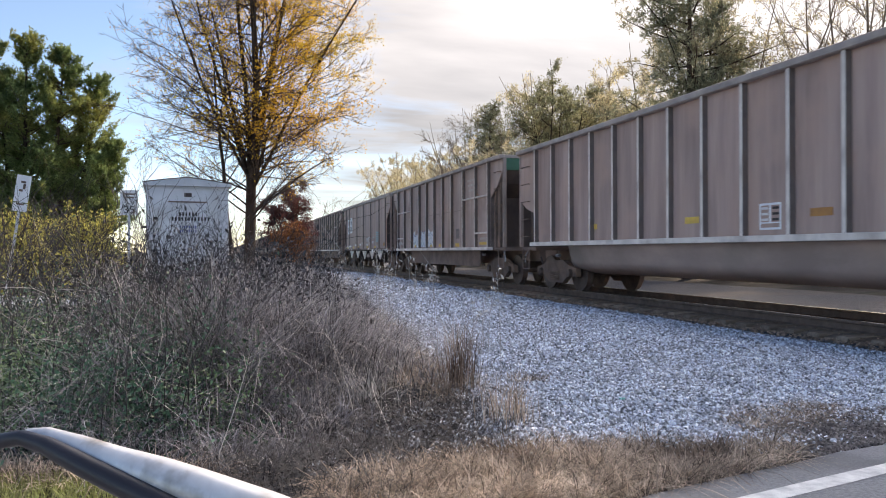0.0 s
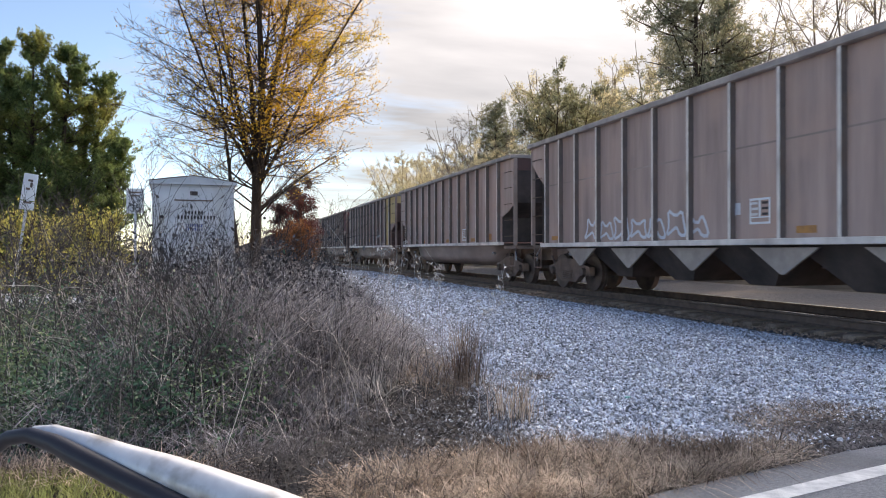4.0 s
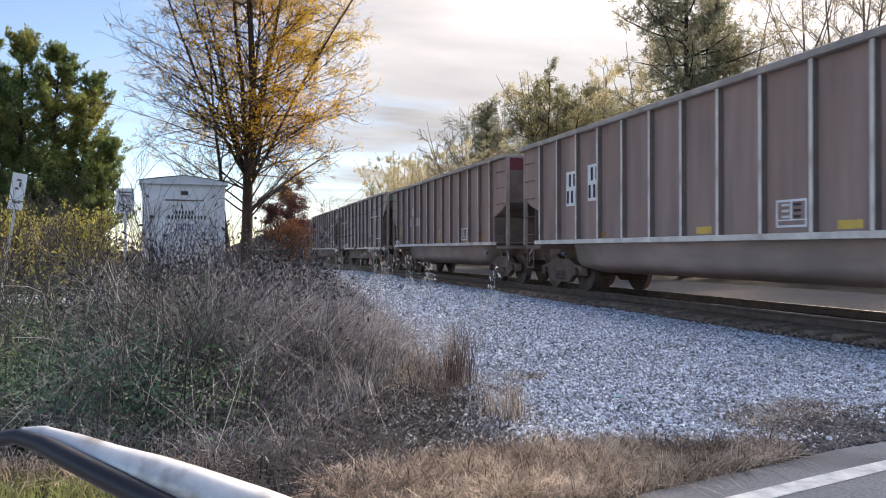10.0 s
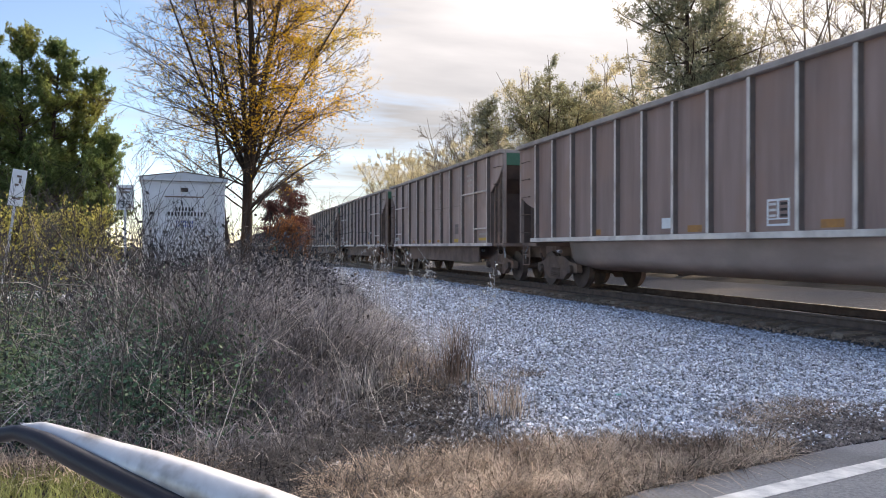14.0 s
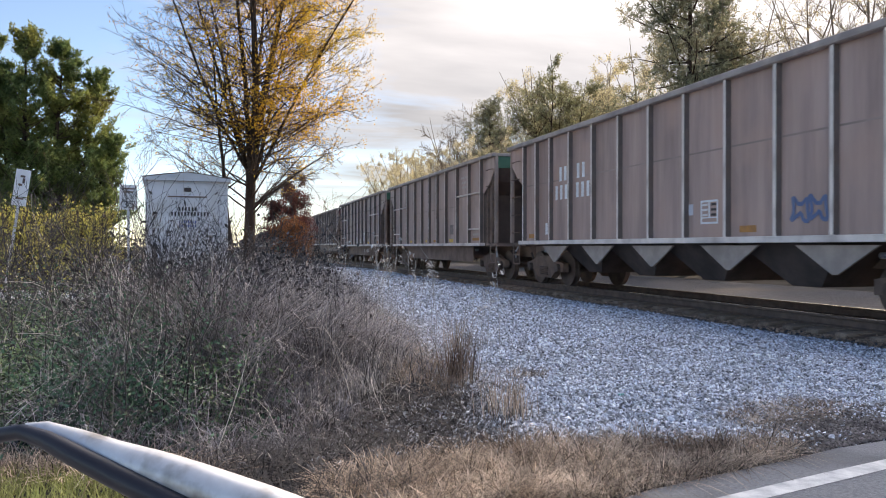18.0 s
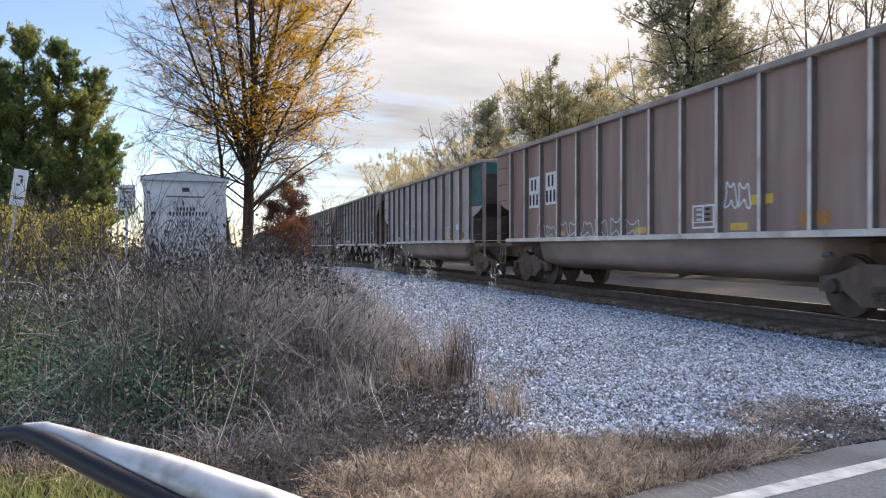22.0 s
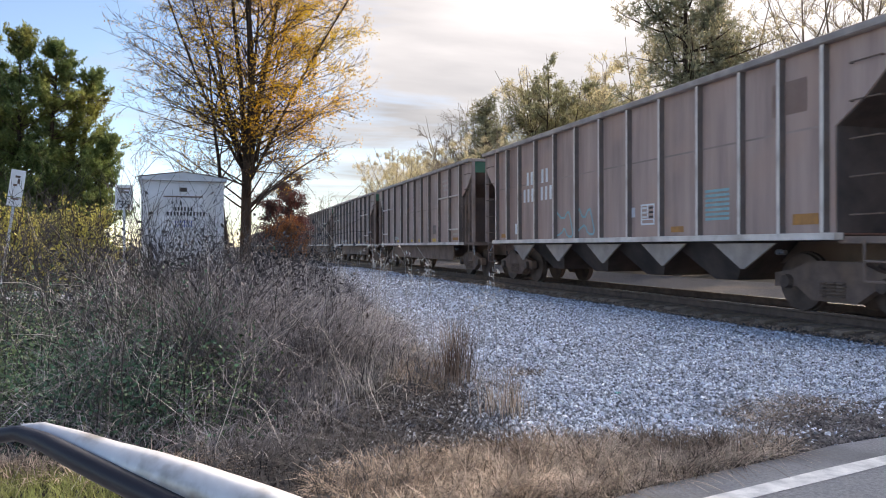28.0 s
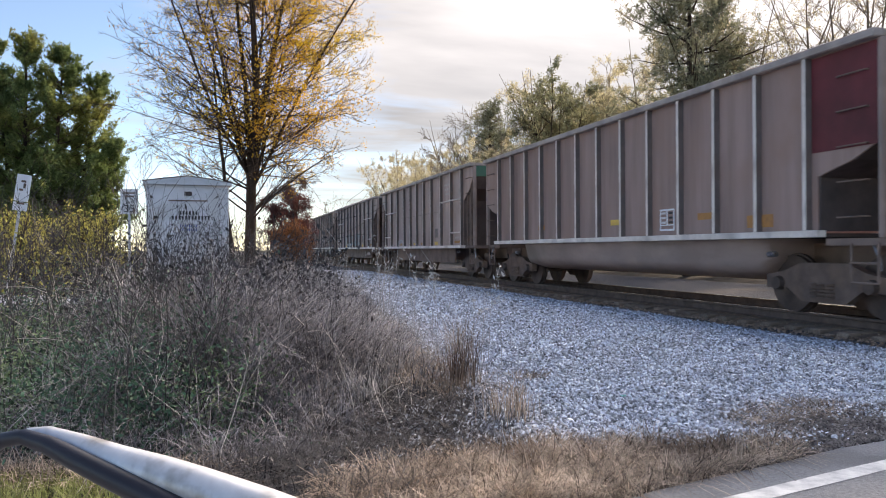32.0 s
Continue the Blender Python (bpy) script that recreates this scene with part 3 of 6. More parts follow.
def ballast():
    xs = np.concatenate([np.linspace(1.0, 13.2, 62), [14.5, 16.5, 18.0, 19.5]])
    ys = np.unique(np.concatenate([np.linspace(-20, 40, 241), 40 + np.geomspace(1, 560, 40), -20 - np.geomspace(1, 300, 20)]))
    X, Y = np.meshgrid(xs, ys)
    edge = np.interp(Y, [4.1, 4.9, 5.6, 6.6, 8.6, 11.5, 20, 34, 60, 400], [1.62, 1.75, 2.15, 1.95, 2.2, 2.55, 3.4, 4.4, 5.2, 7.0])
    near = np.interp(X, [1.6, 2.6, 3.2, 8.2], [4.1, 4.02, 3.6, 4.5])
    low = np.clip((edge - X) / 0.4, 0, 1) + np.clip((near - Y) / 0.35, 0, 1) * (X < 8.2) + np.clip((X - 18.0) / 1.5, 0, 1)
    Z = gravel_z(X, Y) - 0.20 * np.clip(low, 0, 1)
    v = np.stack([X, Y, Z], -1).reshape(-1, 3)
    nx = len(xs)
    i, j = np.meshgrid(np.arange(nx - 1), np.arange(len(ys) - 1))
    a = (j * nx + i).ravel()
    bulk("ballast_bed", v, np.stack([a, a + 1, a + nx + 1, a + nx], 1), "ballast",
         "grey crushed stone ballast bed under the track", "gravel", "structure", smooth=True)


ballast()
CHIP = np.array([(1, 0, -0.35), (0, 1, -0.35), (-1, 0, -0.35), (0, -1, -0.35), (0, 0, 0.75)]) * 0.62
CHIP_F = np.array([(0, 1, 4), (1, 2, 4), (2, 3, 4), (3, 0, 4)])   # the buried underside is left open


def pebbles(rng, xy, z, size):
    n = len(xy)
    v = CHIP[None] + rng.normal(0, 0.2, (n, 5, 3))
    v *= (np.broadcast_to(size, (n,)) * rng.uniform(0.55, 1.35, n))[:, None, None] * rng.uniform(0.55, 1.35, (n, 1, 3))
    a = rng.uniform(0, np.pi, n)
    q = np.column_stack([np.cos(a), rng.normal(0, 0.22, n), rng.normal(0, 0.22, n), np.sin(a)]); q /= np.linalg.norm(q, axis=1, keepdims=True)
    w, x, y, zz = q.T
    R = np.array([[1 - 2 * (y * y + zz * zz), 2 * (x * y - zz * w), 2 * (x * zz + y * w)],
                  [2 * (x * y + zz * w), 1 - 2 * (x * x + zz * zz), 2 * (y * zz - x * w)],
                  [2 * (x * zz - y * w), 2 * (y * zz + x * w), 1 - 2 * (x * x + y * y)]]).transpose(2, 0, 1)
    v = np.einsum("nij,nkj->nki", R, v) + np.column_stack([xy, z])[:, None, :]
    f = (np.arange(n)[:, None, None] * 5 + CHIP_F[None]).reshape(-1, 3)
    return v.reshape(-1, 3), f


def gravel():
    rng = np.random.default_rng(11)
    sets = []
    for n, y0, y1, s in ((125000, 3.5, 7, 0.020), (95000, 7, 12, 0.027), (56000, 12, 20, 0.046), (38000, 20, 42, 0.085)):
        p = rng.uniform((1.4, y0), (7.95, y1), (3 * n, 2))
        jit = p + rng.normal(0, 0.12, p.shape)
        p = p[inside(jit, GRAVEL)][:n]
        sets.append(pebbles(rng, p, gravel_z(p[:, 0], p[:, 1]) + rng.uniform(-0.02, 0.022, len(p)), s))
    bulk("ballast_stones", *join(*sets), "stone", "loose pale grey crushed stones of the ballast", "gravel", "stuff")
    # brown grit on the track bed and a few stained stones along its edge
    p = rng.uniform((8.55, -4), (11.0, 45), (7000, 2))
    q = np.column_stack([8.52 - np.abs(rng.normal(0, 0.26, 9000)), rng.uniform(2, 40, 9000)])
    bulk("track_stones", *join(pebbles(rng, p, np.full(len(p), TIE_TOP - 0.012), 0.022), pebbles(rng, q, gravel_z(q[:, 0], q[:, 1]) + 0.008, 0.034)),
         "stone_dirt", "brown dirty stones between the wooden ties", "gravel", "stuff")
    p = scatter(rng, 6500, [(0.4, 4.0), (2.0, 4.0), (4.2, 3.95), (4.6, 4.3), (2.4, 4.4), (2.0, 6.0), (0.8, 5.2)])
    q = np.concatenate([scatter(rng, 22000, [(2.95, 3.44), (4.5, 3.70), (8.1, 4.44), (8.1, 5.0), (4.6, 4.35), (3.3, 4.1)]), scatter(rng, 2600, [(7.6, 5), (8.2, 5), (8.2, 24), (7.9, 24)])])
    bulk("edge_stones", *pebbles(rng, q, np.where(q[:, 0] < 4.4, ground_z(q[:, 0], q[:, 1]) + 0.015 + 0.03 * np.clip((q[:, 1] - 3.5) / 0.4, 0, 1), gravel_z(q[:, 0], q[:, 1]) + 0.012), 0.02), "dirt_dark", "dirty dark stones along the road's edge", "gravel", "stuff")
    p = np.concatenate([p, scatter(rng, 3500, [(0.9, 3.95), (1.9, 4.1), (2.1, 5.6), (1.7, 6.0), (1.2, 4.9)])])
    p = np.concatenate([p, scatter(rng, 5000, [(1.0, 4.15), (1.75, 4.2), (1.95, 4.9), (1.95, 5.5), (1.5, 5.6), (1.1, 5.0)])])
    bulk("stray_stones", *pebbles(rng, p, ground_z(p[:, 0], p[:, 1]) + 0.01, 0.026), "stone", "pale stones scattered over the dirt by the road", "gravel", "stuff")


gravel()


def track():
    y0, y1 = -60.0, 700.0
    for side, nm in ((-0.7525, "near"), (0.7525, "far")):
        rail = empty("rail", "rusty steel rail spiked to wooden ties", "rail", pose(TRACK_X + side, 0, 0), "rails of the track")
        z = RAIL_Z
        prof = [(-0.075, z - 0.172), (0.075, z - 0.172), (0.075, z - 0.16), (0.012, z - 0.14), (0.010, z - 0.05), (0.036, z - 0.04),
                (0.036, z - 0.004), (-0.036, z - 0.004), (-0.036, z - 0.04), (-0.010, z - 0.05), (-0.012, z - 0.14), (-0.075, z - 0.16)]
        part("web", prism(B(), prof, "y", y0, y1), "rust", rail)
        part("head", box(B(), -0.033, 0.033, y0, y1, z - 0.004, z), "railtop", rail, "rail head polished by wheels")
    # ties
    bm = B()
    box(bm, -1.30, 1.30, -0.115, 0.115, -0.17, 0.0, 0.016)
    me = bpy.data.meshes.new("tie"); bm.to_mesh(me); bm.free(); me.materials.append(M["tie"])
    rng = np.random.default_rng(5)
    bed = empty("track_ties", "row of dark creosoted wooden ties", "railway ties", pose(TRACK_X, 0, 0))
    for i in range(110):
        t = new("tie", me)
        t.parent = bed
        t.matrix_basis = pose(rng.normal(0, 0.03), -6 + i * 0.53, TIE_TOP - 0.001 + rng.normal(0, 0.004), 0, 0, rng.normal(0, 0.8))


def track_bed():
    """Brown dirty strip under the ties, uneven towards the clean gravel."""
    rng = np.random.default_rng(21)
    ys = np.concatenate([np.arange(-20, 45, 0.25), 45 + np.geomspace(1, 600, 30)])
    rows = []
    for y in ys:
        e = 8.56 + 0.05 * math.sin(y * 1.1) * math.sin(y * 0.37 + 1) + rng.normal(0, 0.035)
        xs = np.array([e - 0.14, e, e + 0.12, 8.95, 9.73, 10.5, 11.05, 11.35])
        low = float(gravel_z(e - 0.14, y)) - 0.02
        z = np.array([low, TIE_TOP - 0.045, TIE_TOP - 0.02, TIE_TOP - 0.012, TIE_TOP - 0.03, TIE_TOP - 0.012, TIE_TOP - 0.03, low])
        rows.append(np.column_stack([xs, np.full(8, y), z]))
    a = (np.arange(len(ys) - 1)[:, None] * 8 + np.arange(7)[None]).ravel()
    bulk("track_bed", np.concatenate(rows), np.stack([a, a + 1, a + 9, a + 8], 1), "track_dirt", "brown dirty ballast strip under the wooden ties", "gravel", "structure", smooth=True)


track_bed()
track()


def drive():
    """Pale gravel service drive behind the weeds, leading to the hut."""
    bm = B()
    rows = []
    for i in range(30):
        x = -14 + i * 0.45
        w = 0.18 * math.sin(i * 0.9)
        rows.append([bm.verts.new((x, y, z)) for y, z in ((17.6 + w, -0.1), (17.8 + w, 0.09), (19.4, 0.12), (21.2 - w, 0.09), (21.5 - w, -0.1))])
    for a, b in zip(rows, rows[1:]):
        for k in range(4):
            bm.faces.new((a[k], b[k], b[k + 1], a[k + 1]))
    tagged(part("service_drive", bm, "drive"), "pale gravel service drive behind the weeds", "drive", "", "structure")


drive()


# ------------------------------------------------------------------ coal cars
# Car space: y along the car (the trailing end is +y), x across (the side to the road is -x), z = 0 just over the rail.
HALF = 7.42


def truck(parent, y):
    t = new("truck"); t.parent = parent; t.location = (0, y, RAIL_Z - CAR_Z)
    wheel = None
    for wy in (-0.89, 0.89):
        bm = B()
        rod(bm, (-0.85, wy, 0.46), (0.85, wy, 0.46), 0.085)
        part("axle", bm, "wheel", t)
        for sx in (-1, 1):
            if wheel is None:
                bm = B()
                rod(bm, (-0.065, 0, 0), (0.065, 0, 0), 0.457, n=28)
                rod(bm, (0.02, 0, 0), (0.085, 0, 0), 0.485, n=28)
                rod(bm, (-0.11, 0, 0), (-0.064, 0, 0), 0.13, n=14)
                wheel = part("wheel", bm, "wheel", t)
                wheel.matrix_basis = pose(0.7525 * sx, wy, 0.457, 0, 0, 0 if sx < 0 else 180)
            else:
                same("wheel", wheel, pose(0.7525 * sx, wy, 0.457, 0, 0, 0 if sx < 0 else 180), t)
    for sx in (-1, 1):
        bm = B()
        x0, x1 = sorted((sx * 0.93, sx * 1.08))
        prism(bm, [(-1.18, 0.38), (-1.18, 0.60), (-0.8, 0.66), (-0.45, 0.80), (0.45, 0.80), (0.8, 0.66), (1.18, 0.60), (1.18, 0.38),
                   (0.72, 0.40), (0.42, 0.20), (-0.42, 0.20), (-0.72, 0.40)], "x", x0, x1)
        part("side_frame", bm, "truck", t)
        for wy in (-0.89, 0.89):
            part("bearing_cap", rod(B(), (sx * 1.06, wy, 0.47), (sx * 1.16, wy, 0.47), 0.12, 0.10, 12), "wheel", t)
        bm = B()
        for dy in (-0.16, 0.0, 0.16):
            for k in range(5):
                rod(bm, (sx * 1.10, dy, 0.27 + 0.05 * k), (sx * 1.10, dy, 0.295 + 0.05 * k), 0.07, n=10)
        tagged(part("spring_set", bm, "truck", t, "coil springs in the truck's side"), kind="stuff")
    part("bolster", box(B(), -1.0, 1.0, -0.2, 0.2, 0.42, 0.72), "truck", t)


def coupler(parent, y, s):
    bm = B()
    box(bm, -0.11, 0.11, *sorted((y, y + s * 0.5)), 0.72, 0.98, 0.02)
    box(bm, -0.17, 0.17, *sorted((y + s * 0.45, y + s * 0.68)), 0.70, 1.0, 0.03)
    part("coupler", bm, "under", parent)
    bm = B()
    q = [Vector((-1.36, y - s * 0.25, 0.98)), Vector((-1.40, y - s * 0.12, 0.80)), Vector((-1.40, y - s * 0.10, 0.62))]
    rod(bm, q[0], q[1], 0.022); rod(bm, q[1], q[2], 0.022)
    part("cut_lever", bm, "steel_bare", parent, "bright bare-metal uncoupling lever")
    bm = B()
    p = [Vector((-0.3, y + s * 0.1, 0.75)), Vector((-0.34, y + s * 0.35, 0.52)), Vector((-0.3, y + s * 0.66, 0.62))]
    rod(bm, p[0], p[1], 0.03); rod(bm, p[1], p[2], 0.03)
    part("air_hose", bm, "soot", parent)


def ladders(parent, trim, z0, z1, inset):
    for s in (-1, 1):
        for sx in (-1, 1):
            rung = None
            for k in range(5):
                z = z0 + (z1 - z0) * k / 4
                m = pose(sx * (1.56 - inset), s * (HALF - 0.42), z)
                if rung is None:
                    bm = B()
                    rod(bm, (0, -0.24, 0), (0, 0.24, 0), 0.012, n=6)
                    rod(bm, (0, -0.24, 0), (-0.07 * sx, -0.24, 0), 0.014, n=6); rod(bm, (0, 0.24, 0), (-0.07 * sx, 0.24, 0), 0.014, n=6)
                    rung = part("rung", bm, "truck", parent)
                    rung.matrix_basis = m
                else:
                    same("rung", rung, m, parent)


def underframe(parent):
    part("centre_sill", box(B(), -0.28, 0.28, -HALF, HALF, 0.62, 1.0), "under", parent)
    for s in (-1, 1):
        truck(parent, s * 6.0)
        coupler(parent, s * HALF, s)
        bm = B()
        box(bm, -1.45, 1.45, *sorted((s * 6.45, s * (HALF + 0.02))), 0.96, 1.06)
        part("end_platform", bm, "under", parent)
        for sx in (-1, 1):
            bm = B()
            x = sx * 1.46
            y = s * (HALF - 0.3)
            for dy in (-0.22, 0.22):
                rod(bm, (x, y + dy, 1.0), (x, y + dy, 0.45), 0.018, n=6)
            for z in (0.45, 0.72):
                rod(bm, (x, y - 0.22, z), (x, y + 0.22, z), 0.018, n=6)
            part("step", bm, "under", parent)
        bm = B()
        rod(bm, (-1.35, s * 5.35, 0.83), (-1.35, s * 5.18, 0.83), 0.045, n=8)
        part("retainer", bm, "steel_bare", parent)


def side_sheet(sx, x, y_cut, z_sill, z_cut, z_top, rise, th=0.03):
    """One side: full length above z_cut, shortened below it at both ends."""
    bm = B()
    a, b = sorted((sx * x, sx * (x - th)))
    prism(bm, [(-y_cut, z_sill), (y_cut, z_sill), (y_cut, z_cut), (HALF - 0.45, z_cut + rise * 0.45), (HALF, z_cut + rise), (HALF, z_top), (-HALF, z_top), (-HALF, z_cut + rise), (-HALF + 0.45, z_cut + rise * 0.45), (-y_cut, z_cut)], "x", a, b)
    return bm


def shell(car, body, trim, end, end_top, z_sill, z_top, y_cut, ribs, rib_w, rib_d, chord_h, z_cut=2.0, rib_trim=None, rise=0.4, sill=None):
    """Open-topped body: sides, ribs, chords, sills and sloped ends."""
    x = 1.50
    for sx in (-1, 1):
        part("side_sheet", side_sheet(sx, x, y_cut, z_sill, z_cut, z_top, rise), body, car)
        a, b = sorted((sx * (x - 0.05), sx * (x + rib_d + 0.035)))
        bm = B()
        box(bm, a, b, -HALF - 0.03, HALF + 0.03, z_top - 0.02, z_top + chord_h, 0.012)
        part("top_chord", bm, "chord", car)
        a, b = sorted((sx * (x - 0.04), sx * (x + rib_d + 0.03)))
        bm = B()
        box(bm, a, b, -y_cut - 0.12, y_cut + 0.12, z_sill - 0.09, z_sill + 0.012, 0.008)
        part("side_sill", bm, sill or trim, car)
        rib = None
        for y in ribs:
            m = pose(sx * x, y, 0, 0, 0, 0 if sx < 0 else 180)
            if rib is None:
                bm = B()
                h0, h1 = z_sill + 0.016, z_top - 0.024
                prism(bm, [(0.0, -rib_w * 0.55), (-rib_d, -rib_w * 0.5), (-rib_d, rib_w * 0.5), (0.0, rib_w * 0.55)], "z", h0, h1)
                # side faces darker than the front: the rib's shade is in their colour
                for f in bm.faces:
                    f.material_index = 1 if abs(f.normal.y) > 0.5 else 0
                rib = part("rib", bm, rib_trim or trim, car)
                rib.data.materials.append(M["rib_dark_shade"])
                rib.matrix_basis = m
            else:
                same("rib", rib, m, car)
        for s in (-1, 1):
            a, b = sorted((sx * (x - 0.09), sx * (x + 0.02)))
            bm = B()
            box(bm, a, b, *sorted((s * (HALF - 0.03), s * (HALF + 0.04))), 1.06, z_top - 0.022, 0.01)
            part("corner_post", bm, "tub", car)
    for s in (-1, 1):
        # end: painted band above, sloped sheet below
        bm = B()
        box(bm, -1.40, 1.40, *sorted((s * (HALF - 0.03), s * (HALF + 0.01))), z_top - 0.38, z_top - 0.0)
        part("end_band", bm, end_top, car)
        bm = B()
        prism(bm, [(s * (HALF - 0.02), z_top - 0.38), (s * (HALF + 0.005), z_top - 0.38), (s * (HALF + 0.005), z_cut + rise), (s * (HALF - 0.42), z_cut + rise * 0.45), (s * (y_cut + 0.03), z_cut), (s * (y_cut + 0.03), z_sill),
                   (s * y_cut, z_sill), (s * y_cut, z_cut), (s * (HALF - 0.46), z_cut + rise * 0.45), (s * (HALF - 0.02), z_cut + rise)], "x", -1.47, 1.47)
        part("end_sheet", bm, end, car)
        bm = B()
        box(bm, -1.45, 1.45, *sorted((s * (HALF - 0.06), s * (HALF + 0.045))), z_top - 0.014, z_top + chord_h - 0.006, 0.01)
        part("end_chord", bm, "chord", car)
        for xx in (-0.55, 0.55):
            bm = B()
            box(bm, xx - 0.05, xx + 0.05, *sorted((s * (HALF + 0.012), s * (HALF + 0.09))), 1.06, z_top - 0.39, 0.01)
            part("end_post", bm, end, car)


def gondola(end, end_top, body="car_grey", trim="trim", corner=None):
    """Bathtub gondola: thirteen close ribs and a round-bottomed tub between the trucks."""
    car = new("coal_gondola")
    z_sill, z_top = 1.17, 3.70
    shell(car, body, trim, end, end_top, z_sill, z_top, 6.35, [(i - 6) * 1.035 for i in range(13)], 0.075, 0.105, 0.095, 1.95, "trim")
    underframe(car)
    bm = B()
    n, secs = 10, []
    prof = [(1.40, 1.08)] + [(1.30 * math.cos(a) ** 0.6 if math.cos(a) > 0 else 0.0, 0.72 - 0.36 * math.sin(a)) for a in (math.pi / 2 * i / n for i in range(n + 1))]
    prof = prof + [(-px, pz) for px, pz in prof[-2::-1]]
    for y, k, dz in ((-5.0, 0.86, 0.40), (-4.75, 0.95, 0.16), (-4.3, 1.0, 0.0), (4.3, 1.0, 0.0), (4.75, 0.95, 0.16), (5.0, 0.86, 0.40)):
        secs.append([bm.verts.new((px * k, y, max(pz, 0.36 + dz) if pz < 1.0 else pz)) for px, pz in prof])
    for a, b in zip(secs, secs[1:]):
        for i in range(len(prof) - 1):
            bm.faces.new((a[i], a[i + 1], b[i + 1], b[i]))
    bm.faces.new(secs[0]); bm.faces.new(secs[-1][::-1])
    bmesh.ops.recalc_face_normals(bm, faces=bm.faces[:])
    part("tub", bm, "tub", car, "rounded steel tub hung under the floor", True)
    part("floor_sheet", box(B(), -1.46, 1.46, -6.3, 6.3, 1.085, 1.14), "soot", car)
    ladders(car, trim, 1.35, 3.3, 0.0)
    if corner:
        for sx in (-1, 1):
            bm = B()
            a, b = sorted((sx * 1.502, sx * 1.508))
            box(bm, a, b, -7.38, -6.26, 2.3, 3.66)
            part("corner_panel", bm, corner, car, "brightly painted corner panel")
            if corner == "end_yellow":
                bm = B()
                box(bm, a, b, -6.17, -5.22, 1.2, 3.66)
                part("corner_panel", bm, corner, car, "brightly painted corner panel")
    return car


def panel_car(end, end_top, body="car_alu", trim="trim"):
    """Aluminium coal car: eleven ribs, stiffener bars in the end bays and a dark deep skirt."""
    car = new("coal_gondola")
    z_sill, z_top = 1.06, 3.80
    ribs = [-6.26, -5.02, -3.71, -2.33, -1.16, 0.0, 1.16, 2.33, 3.71, 5.02, 6.26]
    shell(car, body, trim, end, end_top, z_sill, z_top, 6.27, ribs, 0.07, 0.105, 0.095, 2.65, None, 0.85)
    underframe(car)
    for sx in (-1, 1):
        for s in (-1, 1):
            for y0, y1, z in ((6.22, 5.06, 2.74), (4.98, 3.75, 2.74), (6.22, 5.06, 1.54)):
                bm = B()
                a, b = sorted((sx * 1.502, sx * 1.60))
                box(bm, a, b, *sorted((s * y0, s * y1)), z - 0.026, z + 0.026, 0.01)
                part("stiffener", bm, trim, car)
        for s in (-1, 1):
            a, b = sorted((sx * 1.36, sx * 1.39))
            # added plate closes the notch; darker tone for the slope sheet's shade
            part("bay_plate", box(B(), a, b, *sorted((s * 6.34, s * 7.36)), 1.07, 3.45), "under", car, "added recessed plate with the end bay's shade in its colour")
            for yy in (6.62, 7.02):
                a, b = sorted((sx * 1.391, sx * 1.45))
                part("bay_brace", box(B(), a, b, *sorted((s * (yy - 0.03), s * (yy + 0.03))), 1.07, 3.2), "truck", car)
        bm = B()
        a, b = sorted((sx * 1.26, sx * 1.30))
        box(bm, a, b, -4.7, 4.7, 0.42, 0.99)
        part("skirt", bm, "under", car, "dark grimy skirt plate below the sill")
    for sx in (-1, 1):
        a, b = sorted((sx * 1.501, sx * 1.505))
        part("weld_seam", box(B(), a, b, -3.68, 3.68, 2.395, 2.42), "tub", car, "dark horizontal weld seam")
        for y in (-0.58, 1.74, -1.75, 3.0):
            part("weld_seam", box(B(), a, b, y - 0.007, y + 0.007, 1.08, 3.77), "tub", car)
    part("floor_sheet", box(B(), -1.46, 1.46, -6.2, 6.2, 0.99, 1.05), "soot", car)
    ladders(car, trim, 1.35, 3.4, 0.0)
    return car


